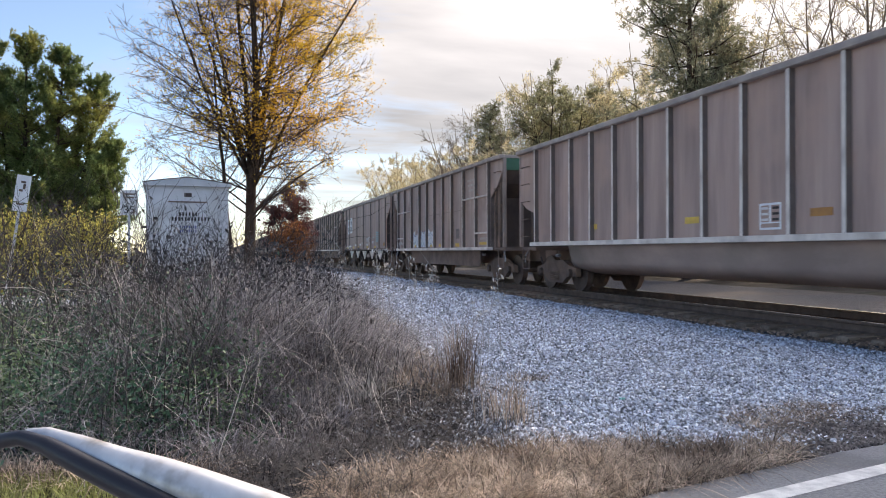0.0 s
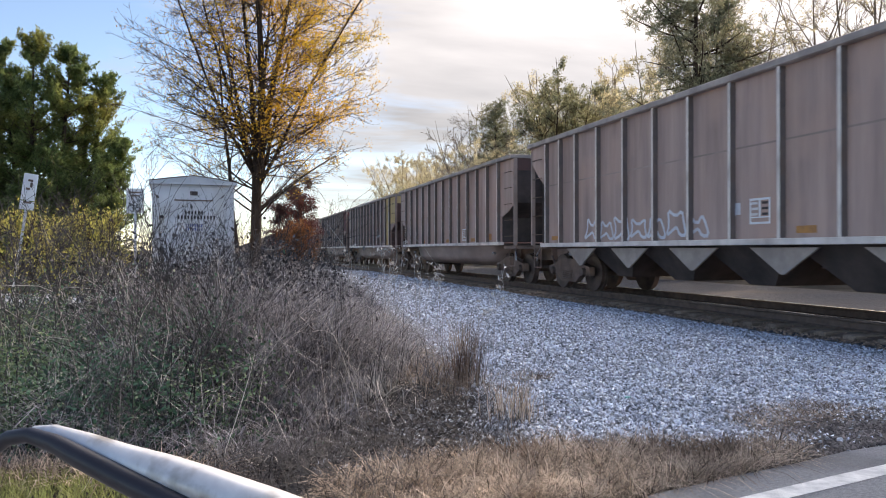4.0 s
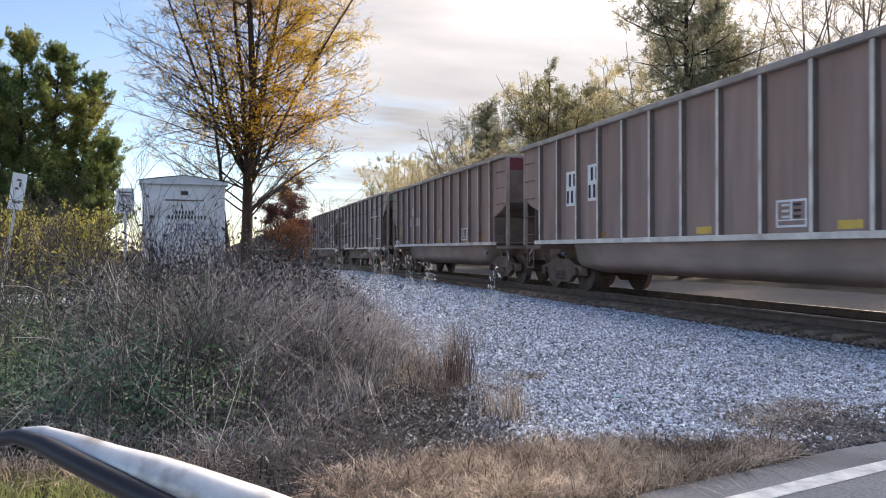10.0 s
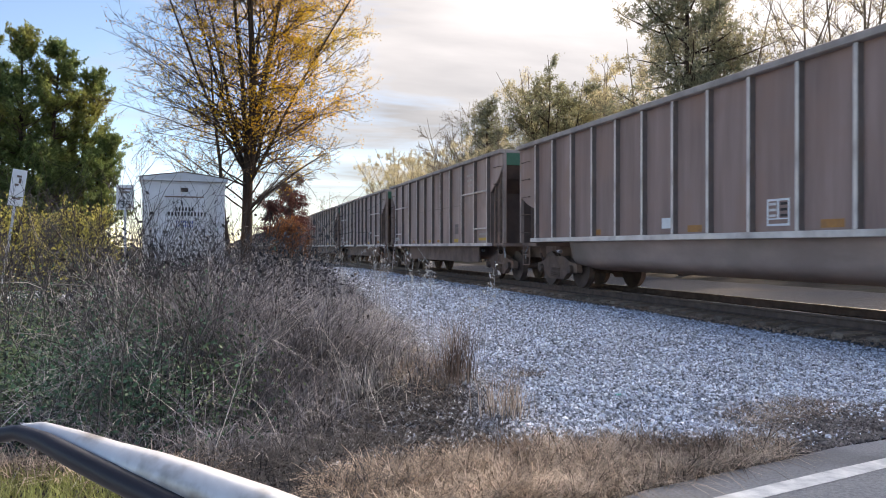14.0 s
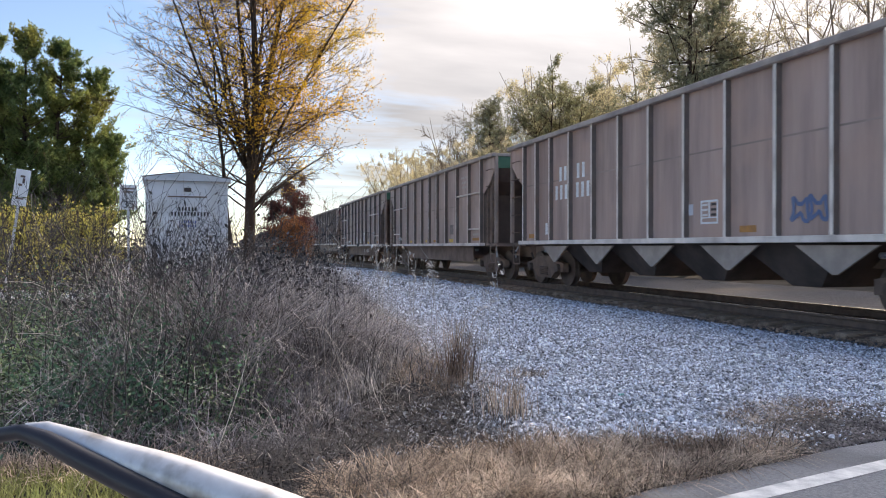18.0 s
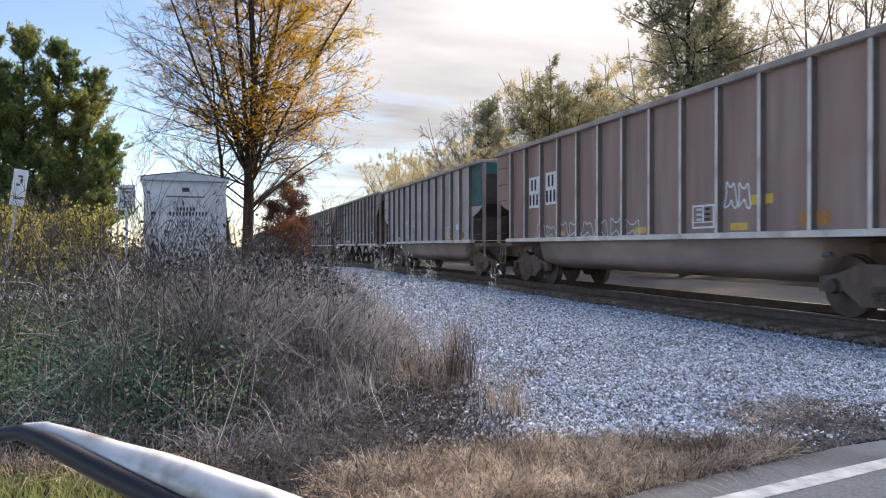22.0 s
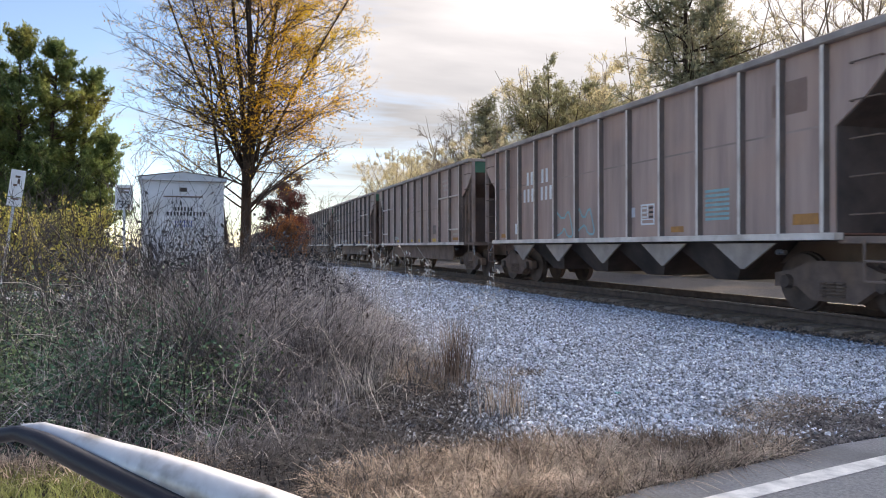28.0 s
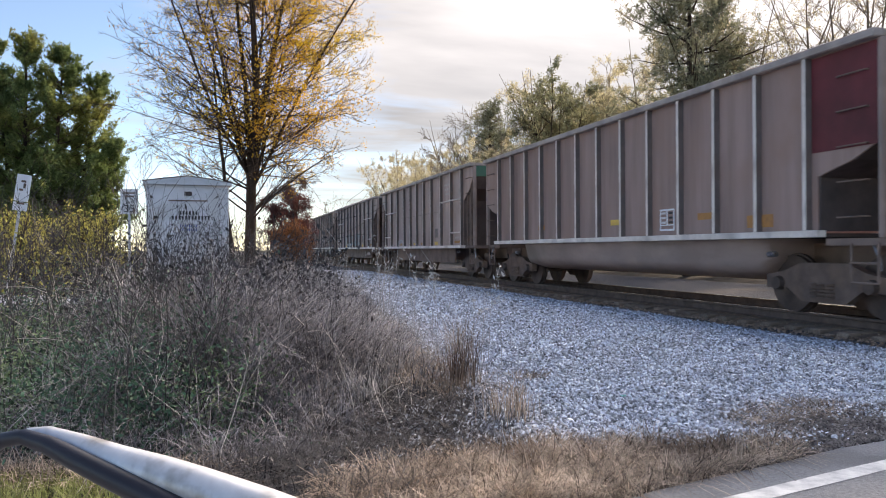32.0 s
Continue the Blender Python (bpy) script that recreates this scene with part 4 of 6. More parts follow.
def hopper(end, end_top, body="car_grey", trim="trim", smooth=False):
    """Hopper: slender ribs, pale triangular plates and dark chutes below the sill."""
    car = new("coal_hopper")
    z_sill, z_top = 1.10, 3.78
    ribs = [-6.3, -4.7, -2.39, -0.16, 2.13, 4.86, 6.28] if smooth else [-6.32, -5.48, -4.6, -3.5, -2.33, -1.17, 0.0, 1.17, 2.33, 3.5, 4.6, 5.48, 6.32]
    shell(car, body, trim, end, end_top, z_sill, z_top, 6.45, ribs, 0.07, 0.04 if smooth else 0.105, 0.16 if smooth else 0.095, 2.6, "trim" if not smooth else "rib_dark_shade", 0.75, "under" if smooth else None)
    underframe(car)
    for y in ((-4.7, -2.45, -0.2, 2.05, 4.3) if smooth else (-4.53, -2.26, 0.05, 2.3, 4.53)):
        for sx in (-1, 1):
            bm = B()
            a, b = sorted((sx * 1.44, sx * 1.48))
            prism(bm, [(y - 0.74, 0.97), (y + 0.74, 0.97), (y + 0.04, 0.50 if smooth else 0.55), (y - 0.04, 0.50 if smooth else 0.55)], "x", a, b)
            part("gusset_plate", bm, "trim" if smooth else "chord", car)
    for y in (-3.4, -1.13, 1.13, 3.4):
        bm = B()
        lo = [bm.verts.new((x, y + dy, 0.32)) for x, dy in ((-0.9, -0.3), (0.9, -0.3), (0.9, 0.3), (-0.9, 0.3))]
        hi = [bm.verts.new((x, y + dy, 1.02)) for x, dy in ((-1.32, -1.1), (1.32, -1.1), (1.32, 1.1), (-1.32, 1.1))]
        bm.faces.new(lo[::-1]); bm.faces.new(hi)
        for i in range(4):
            j = (i + 1) % 4
            bm.faces.new((lo[i], lo[j], hi[j], hi[i]))
        part("chute", bm, "soot", car)
    part("floor_sheet", box(B(), -1.46, 1.46, -6.4, 6.4, 1.03, 1.09), "soot", car)
    if not smooth:
        for sx in (-1, 1):
            a, b = sorted((sx * 1.501, sx * 1.505))
            part("weld_seam", box(B(), a, b, -6.3, 6.3, 2.62, 2.65), "tub", car, "dark horizontal weld seam")
    ladders(car, trim, 1.35, 3.4, 0.0)
    return car


# markings lie 4 to 8 mm proud of the side to the road
def mark(car, name, y, z, w, h, material, label="", x=-1.506):
    bm = B()
    box(bm, x - 0.002, x, y - w / 2, y + w / 2, z - h / 2, z + h / 2)
    return part(name, bm, material, car, label)


def letters(car, y, z, n, h, material="white", gap=0.0, x=-1.508):
    """Unreadable lettering as plain bars, one a character; y is the middle, the text runs to -y."""
    bm = B()
    w = h * 0.55
    pitch = w * 1.35
    tot = n * pitch + gap
    for i in range(n):
        yy = y + tot / 2 - pitch * (i + 0.5) - (gap if i >= n / 2 else 0)
        box(bm, x - 0.002, x, yy - w * 0.33, yy + w * 0.33, z - h / 2, z + h / 2)
    return tagged(part("lettering", bm, material, car, "row of plain painted character bars"), kind="stuff")


def data_box(car, y, z, w=0.48, h=0.42):
    bm = B()
    t = 0.035
    x0, x1 = -1.509, -1.506
    box(bm, x0, x1, y - w / 2, y + w / 2, z + h / 2 - t, z + h / 2); box(bm, x0, x1, y - w / 2, y + w / 2, z - h / 2, z - h / 2 + t)
    box(bm, x0, x1, y - w / 2, y - w / 2 + t, z - h / 2 + t, z + h / 2 - t); box(bm, x0, x1, y + w / 2 - t, y + w / 2, z - h / 2 + t, z + h / 2 - t)
    box(bm, x0, x1, y - 0.02, y + 0.02, z - h / 2 + 0.12, z + h / 2 - t); box(bm, x0, x1, y - w / 2 + t, y + w / 2 - t, z - h / 2 + 0.1, z - h / 2 + 0.12)
    tagged(part("data_panel", bm, "white", car, "white outlined data panel"), kind="stuff")
    for k in range(3):
        mark(car, "data_field", y + 0.12, z + 0.13 - 0.09 * k, 0.15, 0.04, "faded"); mark(car, "data_field", y - 0.12, z + 0.13 - 0.09 * k, 0.15, 0.04, "soot")


def spray(car, seed, y0, y1, z0, z1, fill, line, n=6, label="sprayed graffiti shapes", wide=0.045):
    """Graffiti as plain shapes: a jagged filled form and bent strokes, no readable letters."""
    rng = np.random.default_rng(seed)
    x = -1.506
    cell = (y1 - y0) / n
    if fill:
        bm = B()
        for i in range(2 * n):
            ya, yb = y0 + cell * i / 2, y0 + cell * (i + 1) / 2
            ta, tb = (z1 - (z1 - z0) * q for q in rng.uniform(0.0, 0.38, 2))
            bm.faces.new([bm.verts.new((x, *c)) for c in ((ya, z0 + rng.uniform(0, 0.05)), (yb, z0 + rng.uniform(0, 0.05)), (yb + 0.02, tb), ((ya + yb) / 2, max(ta, tb) - 0.06), (ya, ta))])
        tagged(part("graffiti_fill", bm, fill, car, label), kind="stuff")
    bl = B()
    for i in range(n):
        a = y0 + cell * i
        zt, zb = z1 - rng.uniform(0, 0.25) * (z1 - z0), z0 + rng.uniform(0, 0.12) * (z1 - z0)
        h = zt - zb
        pts = [(a, zb), (a + cell * 0.12, zb + h * 0.55), (a + cell * rng.uniform(0.05, 0.3), zt), (a + cell * 0.5, zb + h * rng.uniform(0.5, 0.8)), (a + cell * rng.uniform(0.75, 1.05), zt + 0.04),
               (a + cell * 0.82, zb + h * 0.45), (a + cell * rng.uniform(0.85, 1.1), zb), (a + cell * 0.6, zb + h * rng.uniform(0.1, 0.3)), (a + cell * 0.45, zb + h * 0.35), (a + cell * 0.3, zb)]
        # rounded by cutting the corners once
        q = []
        for (ya, za), (yb, zb2) in zip(pts, pts[1:] + pts[:1]):
            q += [(ya * 0.75 + yb * 0.25, za * 0.75 + zb2 * 0.25), (ya * 0.25 + yb * 0.75, za * 0.25 + zb2 * 0.75)]
        q.append(q[0])
        for (ya, za), (yb, zb2) in zip(q, q[1:]):
            d = Vector((yb - ya, zb2 - za)); L = d.length or 1
            nrm = Vector((-d.y, d.x)) / L * wide / 2
            e = d / L * wide * 0.3
            bl.faces.new([bl.verts.new((x - 0.004, *c)) for c in ((ya - e.x + nrm.x, za - e.y + nrm.y), (yb + e.x + nrm.x, zb2 + e.y + nrm.y),
                                                             (yb + e.x - nrm.x, zb2 + e.y - nrm.y), (ya - e.x - nrm.x, za - e.y - nrm.y))])
    tagged(part("graffiti_line", bl, line, car, label), kind="stuff")


MASTERS = {}


G_RED = ("g", "grime", "end_red", "car_brown", "trim", None)
G_REDC = ("g", "soot", "end_red", "car_brown", "trim", "end_red")
G_GREEN = ("g", "soot", "end_green", "car_grey", "trim", None)
G_PLAIN = ("g", "soot", "end_rust", "car_grey", "trim", None)
G_YELLOW = ("g", "end_rust", "end_yellow", "car_brown", "trim", "end_yellow")
G_LIGHT = ("g", "soot", "end_teal", "car_light", "trim", "end_teal")
P_GREEN = ("p", "grime", "end_green")
P_PLAIN = ("p", "grime", "soot")
H_RUST = ("h", "soot", "end_rust", "car_grey", "trim")
H_GREEN = ("h", "soot", "end_green", "car_grey", "trim")
H_SMOOTH = ("h", "soot", "soot", "car_grey", "trim", True)
G_BROWN = ("g", "soot", "end_rust", "car_brown", "trim", None)
ORDER = {-1: P_GREEN, 0: G_GREEN, 1: P_GREEN, 2: H_SMOOTH, 3: P_GREEN, 4: H_RUST, 5: G_PLAIN, 6: G_YELLOW, 7: G_REDC, 8: P_GREEN, 9: P_GREEN, 10: G_RED, 11: G_RED,
         12: P_GREEN, 13: P_GREEN, 14: G_RED, 15: P_GREEN, 16: P_GREEN, 17: P_GREEN, 18: H_RUST, 19: P_GREEN, 20: P_GREEN, 21: G_RED, 22: G_RED, 23: G_LIGHT,
         24: H_RUST, 25: P_GREEN, 26: P_PLAIN, 27: P_GREEN, 28: H_RUST, 29: P_GREEN, 30: P_GREEN, 31: P_GREEN, 32: G_REDC, 33: P_GREEN, 34: P_PLAIN, 35: H_RUST,
         36: G_PLAIN, 37: P_GREEN, 38: P_GREEN, 39: G_BROWN}
CAR_LABEL = {"g": "grimy grey bathtub coal gondola", "p": "dull aluminium ribbed coal gondola",
             "h": "grimy grey open coal hopper on rails"}
# way that the train has rolled by, in metres
ROLLED = ((0.0, -0.57), (1.0, 15.55), (2.0, 31.70), (3.0, 47.83), (6.0, 96.35), (7.0, 112.57), (8.0, 128.72), (9.0, 144.83), (10.0, 161.13), (11.0, 177.12),
          (12.0, 193.43), (14.0, 225.58), (17.0, 273.34), (18.0, 289.38), (19.0, 304.98), (20.0, 321.04), (21.0, 337.02), (22.0, 353.16), (23.0, 369.25), (24.0, 385.28), (25.0, 401.39),
          (28.0, 449.37), (29.0, 465.54), (30.0, 481.62), (31.0, 497.81), (32.0, 513.78))
FIRST_Y = 11.58
CARS = {}


def car_y(k):
    """Middle of car k at the start; the smooth hopper is a shorter car, so all after it stand closer."""
    return FIRST_Y + k * CAR_PITCH - (0.5 if k == 2 else 0.62 if k > 2 else 0.0)


def train():
    for k in sorted(ORDER):
        key = ORDER[k]
        if key in MASTERS:
            ob = copy_thing(MASTERS[key], pose(0, 0, 0))
        else:
            kind, *rest = key
            ob = MASTERS[key] = {"g": gondola, "p": panel_car, "h": hopper}[kind](*rest)
        y = car_y(k)
        ob.matrix_basis = pose(TRACK_X, y, CAR_Z)
        end = {"end_green": " with a green end band", "end_red": " with a red end", "end_yellow": " with a yellow end", "end_teal": " with a teal end"}.get(key[2], "")
        tagged(ob, CAR_LABEL[key[0]] + end, "coal car", "cars of the coal train")
        CARS[k] = ob


train()


# ------------------------------------------------------------------ markings on the cars
def stripes(car, y, z, w, h, n, material):
    for i in range(n):
        mark(car, "stripe", y, z - h / 2 + h * (i + 0.5) / n, w, h / n * 0.55, material)


def patches(car, y, z, material="white", text="soot"):
    """Four pale stencil patches, each with plain bars for its characters."""
    for dy in (0.52, -0.52):
        for dz in (0.24, -0.24):
            mark(car, "stencil_patch", y + dy, z + dz, 0.62, 0.38, material, "pale stencil patch")
            letters(car, y + dy, z + dz, 2 if dz > 0 else 3, 0.26, text, 0.0, -1.512)


def tall_patches(car, ya, yb, za, zb):
    """Two tall pale stencil patches, each with two rows of plain bars."""
    for y, z in ((ya, za), (yb, zb)):
        mark(car, "stencil_patch", y, z, 0.64, 0.84, "white", "pale stencil patch")
        letters(car, y, z + 0.2, 2, 0.3, "black", 0.0, -1.512); letters(car, y, z - 0.2, 3, 0.3, "black", 0.0, -1.512)


def ribbon(bm, pts, wide, x, closed=True):
    """A painted line of even width along pts (y, z) on the car's side."""
    for (ya, za), (yb, zb) in zip(pts, pts[1:] + pts[:1] if closed else pts[1:]):
        d = Vector((yb - ya, zb - za)); L = d.length or 1
        n, e = Vector((-d.y, d.x)) / L * wide / 2, d / L * wide * 0.35
        bm.faces.new([bm.verts.new((x, *c)) for c in ((ya - e.x + n.x, za - e.y + n.y), (yb + e.x + n.x, zb + e.y + n.y), (yb + e.x - n.x, zb + e.y - n.y), (ya - e.x - n.x, za - e.y - n.y))])


def big_graffiti(car):
    """Four jagged interlocking magenta forms with white outlines, pale counters, curls and a blue halo."""
    forms = ((3.72, 1.12, 2.32, [(0, 0), (0.2, 0.36), (0.04, 0.38), (0.06, 0.66), (0.34, 0.68), (0.42, 1.0), (0.64, 1.0), (0.7, 0.7), (1.0, 0.82), (0.98, 0.5), (0.76, 0.48), (0.86, 0.2), (0.7, 0.0), (0.52, 0.3), (0.4, 0)]),
             (2.50, 1.20, 2.42, [(0, 0), (0.1, 0.4), (0, 0.55), (0.34, 0.58), (0.42, 0.5), (0.1, 0.84), (0.42, 0.95), (0.54, 0.66), (0.9, 1.0), (0.92, 0.6), (0.7, 0.5), (1.0, 0.5), (0.98, 0.14), (0.8, 0.3), (0.5, 0.2), (0.62, 0)]),
             (1.18, 0.02, 2.46, [(0, 0), (0.16, 0.32), (0, 0.7), (0.22, 0.9), (0.44, 0.94), (0.5, 0.6), (0.56, 0.92), (0.84, 1.0), (1.0, 0.66), (0.88, 0.4), (0.72, 0.32), (0.92, 0), (0.64, 0.0), (0.5, 0.02), (0.3, 0.5), (0.2, 0)]),
             (0.0, -2.15, 2.5, [(0, 0.58), (0.08, 0.8), (0.26, 1.0), (0.62, 0.76), (0.5, 0.5), (0.28, 0.7), (0.24, 0.5), (0.3, 0.38), (0.5, 0.48), (0.68, 0.68), (0.98, 0.78), (1.0, 0.5), (0.9, 0), (0.36, 0), (0.34, 0.16), (0.1, 0.42)]))
    fill, line, counter, halo = B(), B(), B(), B()
    for y0, y1, top, shape in forms:
        pts = [(y0 + (y1 - y0) * u, 1.1 + (top - 1.1) * w) for u, w in shape]
        fill.faces.new([fill.verts.new((-1.506, *c)) for c in pts])
        ribbon(line, pts, 0.042, -1.511)
        my, w = (y0 + y1) / 2, abs(y1 - y0)
        for dy, dz, k in ((0.22, 0.38, 0.10), (-0.12, 0.55, 0.08)):
            c = [(my + w * dy * 0.8, 1.1 + (top - 1.1) * dz), (my + w * (dy * 0.8 - k), 1.1 + (top - 1.1) * (dz - 0.04)), (my + w * (dy * 0.8 - k * 0.6), 1.1 + (top - 1.1) * (dz + 0.17))]
            counter.faces.new([counter.verts.new((-1.5085, *q)) for q in c])
            ribbon(line, c, 0.03, -1.511)
        curl = [(my - w * 0.26 + (0.05 + 0.012 * i) * math.cos(i * 0.8), 1.42 + (0.05 + 0.012 * i) * math.sin(i * 0.8)) for i in range(14)]
        ribbon(line, curl, 0.028, -1.511, False)
        halo.faces.new([halo.verts.new((-1.5035, *q)) for q in ((y1 + 0.30, 1.95), (y1 - 0.12, 1.9), (y1 - 0.1, top - 0.12), (y1 + 0.1, top - 0.02), (y1 + 0.24, 2.2))])
    label = "large magenta graffiti with white outlines"
    for name, bm, mat in (("graffiti_halo", halo, "bluegrey"), ("graffiti_fill", fill, "magenta"), ("graffiti_counter", counter, "palegrey"), ("graffiti_line", line, "white")):
        tagged(part(name, bm, mat, car, label), kind="stuff")
    for y, h in ((2.33, 0.8), (1.16, 1.05), (0.0, 0.9), (-1.16, 0.85)):
        mark(car, "graffiti_fill", y, 1.1 + h / 2, 0.064, h, "magenta", label, -1.627)
    letters(car, 3.95, 1.2, 4, 0.16, "faded"); letters(car, -1.0, 1.2, 4, 0.16, "white")


def marks():
    rng = np.random.default_rng(9)
    for k, car in CARS.items():
        kind = ORDER[k][0]
        if kind == "g":
            data_box(car, {23: -3.71, 11: -3.45}.get(k, -2.62), 1.48, 0.62 if k in (10, 11, 21, 22) else 0.48)
            for y in (3.1, -0.6, -3.66):
                mark(car, "reflector", y + rng.normal(0, 0.05), 1.5 if k in (0, 6, 32) else 1.28, 0.42, 0.12, "orange" if rng.uniform() < 0.6 else "yellow")
            mark(car, "reflector", -5.17, 1.36, 0.6, 0.2, "orange")
        elif kind == "p":
            mark(car, "data_field", -2.9, 1.58, 0.42, 0.36, "faint")
            letters(car, -2.9, 1.62, 4, 0.09, "tub")
            mark(car, "reflector", -2.85, 1.17, 0.46, 0.12, "yellow")
            for y in (3.2, 0.65, -0.6):
                mark(car, "reflector", y, 1.17, 0.3, 0.09, "yellow" if k == 12 or rng.uniform() < 0.6 else "orange")
            mark(car, "reflector", -5.62, 1.20, 0.72, 0.09, "yellow" if k in (1, 8, 15, 25, 27) else "orange"); mark(car, "faded_text", -5.62, 1.36, 0.62, 0.07, "worn", "faded white text bar")
            for i in range(3):
                mark(car, "faded_text", -4.42, 3.38 - 0.17 * i, 0.8 - 0.15 * i, 0.07, "worn", "faded white text bar", -1.509)
        else:
            data_box(car, -1.78 if k == 2 else -1.8, 1.56)
            mark(car, "label_plate", -1.2, 1.62, 0.28, 0.2, "palegrey")
            for y in () if k == 2 else (5.9, -2.79):
                mark(car, "reflector", y, 1.24, 0.4, 0.11, "orange")
            mark(car, "reflector", -5.92, 1.32, 0.5, 0.16, "orange")
    spray(CARS[1], 1, 0.03, 3.56, 1.10, 1.88, "white", "bluegrey", 5, wide=0.03)
    c = CARS[2]          # its own middle lies half a metre ahead
    mark(c, "stencil_patch", 5.2, 2.6, 0.8, 1.0, "white", "pale stencil patch"); mark(c, "stencil_patch", 4.3, 2.64, 0.8, 1.0, "white", "pale stencil patch")
    for z in (2.82, 2.4):
        letters(c, 5.2, z, 2 if z > 2.6 else 3, 0.3, "black", 0.0, -1.512); letters(c, 4.3, z, 2 if z > 2.6 else 3, 0.3, "black", 0.0, -1.512)
    for y, w in ((5.75, 0.8), (3.43, 0.46), (1.65, 0.44), (-1.26, 0.5), (-3.46, 0.5)):
        mark(c, "reflector", y, 1.19, w, 0.12, "yellow")
    for y, z, w in ((5.0, 1.19, 0.7), (2.7, 1.34, 0.48), (1.03, 1.36, 0.5), (0.43, 1.42, 0.24), (-1.26, 1.34, 0.5), (-2.87, 1.46, 0.44)):
        mark(c, "label_plate", y, z, w, 0.12, "faded")
    stripes(c, -4.1, 1.75, 0.7, 0.6, 5, "teal")
    spray(CARS[4], 4, -0.5, 4.2, 1.15, 1.7, None, "palegrey", 7, wide=0.06)
    patches(CARS[6], 3.93, 2.66)
    spray(CARS[9], 9, -1.3, 1.8, 1.25, 1.95, None, "palegrey", 5, wide=0.04)
    tall_patches(CARS[10], 4.5, 3.4, 2.42, 2.48)
    letters(CARS[11], 3.88, 2.6, 4, 0.36, "palegrey", 0.35); letters(CARS[11], 3.5, 2.13, 6, 0.36, "palegrey", 0.6)
    mark(CARS[11], "label_plate", -0.42, 1.49, 0.1, 0.42, "yellow"); mark(CARS[11], "label_plate", 5.86, 1.8, 0.1, 0.5, "yellow")
    big_graffiti(CARS[13])
    for k in (18, 24, 28):
        letters(CARS[k], 3.5, 2.78, 4, 0.36, "white", 0.42); letters(CARS[k], 3.5, 2.32, 6, 0.36, "white", 0.34)
        mark(CARS[k], "label_plate", 4.95, 1.42, 0.14, 0.3, "white")
    spray(CARS[18], 18, -4.45, -3.75, 1.3, 1.75, None, "bluegrey", 2, "blue-grey spray strokes", 0.06); mark(CARS[14], "label_plate", 0.32, 1.4, 0.3, 0.2, "white")
    spray(CARS[20], 20, 0.23, 1.09, 1.12, 1.6, None, "white", 2, wide=0.04); spray(CARS[20], 61, -0.9, -0.08, 1.15, 1.42, None, "white", 4, wide=0.025); spray(CARS[20], 62, -1.92, -1.3, 1.2, 1.95, None, "white", 2, wide=0.04)
    patches(CARS[21], 4.0, 2.5); spray(CARS[21], 21, -1.88, -1.22, 1.2, 1.9, None, "white", 3, wide=0.03)
    spray(CARS[21], 22, 4.4, 4.9, 1.55, 1.95, None, "white", 2, wide=0.03)
    tall_patches(CARS[22], 4.72, 3.65, 2.42, 2.46)
    spray(CARS[22], 23, -0.6, 4.6, 1.15, 1.6, None, "palegrey", 8, wide=0.03)
    spray(CARS[22], 24, -3.85, -3.2, 1.55, 2.05, None, "white", 2, wide=0.03); mark(CARS[22], "patch", -4.1, 1.7, 0.5, 0.16, "yellow")
    spray(CARS[23], 25, 1.35, 3.3, 1.2, 2.2, None, "white", 4, wide=0.035); mark(CARS[23], "label_plate", -4.7, 1.65, 0.35, 0.2, "white")
    spray(CARS[24], 26, -0.49, 2.52, 1.12, 1.98, None, "white", 3, wide=0.03); spray(CARS[24], 27, -3.0, -2.3, 1.35, 1.85, None, "lilac", 2, wide=0.04)
    spray(CARS[24], 60, -0.3, 2.4, 1.12, 1.9, None, "faded", 4, wide=0.02)
    stripes(CARS[24], -3.87, 1.63, 0.62, 0.55, 7, "teal"); stripes(CARS[28], -3.93, 1.64, 0.64, 0.57, 7, "teal")
    spray(CARS[28], 28, 0.34, 2.46, 1.10, 2.05, None, "teal", 2, wide=0.05)
    spray(CARS[26], 29, 2.8, 4.4, 1.12, 2.0, None, "lilac", 3, wide=0.05)
    spray(CARS[34], 30, -2.0, 3.5, 1.12, 2.0, None, "teal", 7, wide=0.05)
    for k in (25, 28, 31):
        mark(CARS[k], "rust_patch", -5.6, 3.15, 0.7, 0.5, "rust_faint", "faded rust-red patch")


marks()


# ------------------------------------------------------------------ trees
def limb(rng, p, d, length, r0, r1, n, wander, lift):
    """A wandering polyline from p along d; lift bends it up (or down)."""
    x, y, z = (float(c) for c in p)
    a, b, c = (float(q) for q in d)
    k = 1 / math.sqrt(a * a + b * b + c * c)
    a, b, c = a * k, b * k, c * k
    w = rng.normal(0, wander, (n + 1, 3)).tolist()
    st = length / n
    pts = []
    for i in range(n + 1):
        pts.append((x, y, z, r0 + (r1 - r0) * i / n))
        a, b, c = a + w[i][0], b + w[i][1], c + w[i][2] + lift
        k = 1 / math.sqrt(a * a + b * b + c * c)
        a, b, c = a * k, b * k, c * k
        x, y, z = x + a * st, y + b * st, z + c * st
    return pts


def spread(rng, d, angle):
    """A direction that parts from d by about angle (radians)."""
    d = np.array(d, float); d = d / np.linalg.norm(d)
    a = rng.normal(size=3); a -= d * (a @ d); a = a / np.linalg.norm(a)
    return d * math.cos(angle) + a * math.sin(angle)


def along(line, t):
    k = t * (len(line) - 1)
    i = min(int(k), len(line) - 2)
    a, b = np.array(line[i]), np.array(line[i + 1])
    p = a + (b - a) * (k - i)
    return p[:3], (b - a)[:3], p[3]


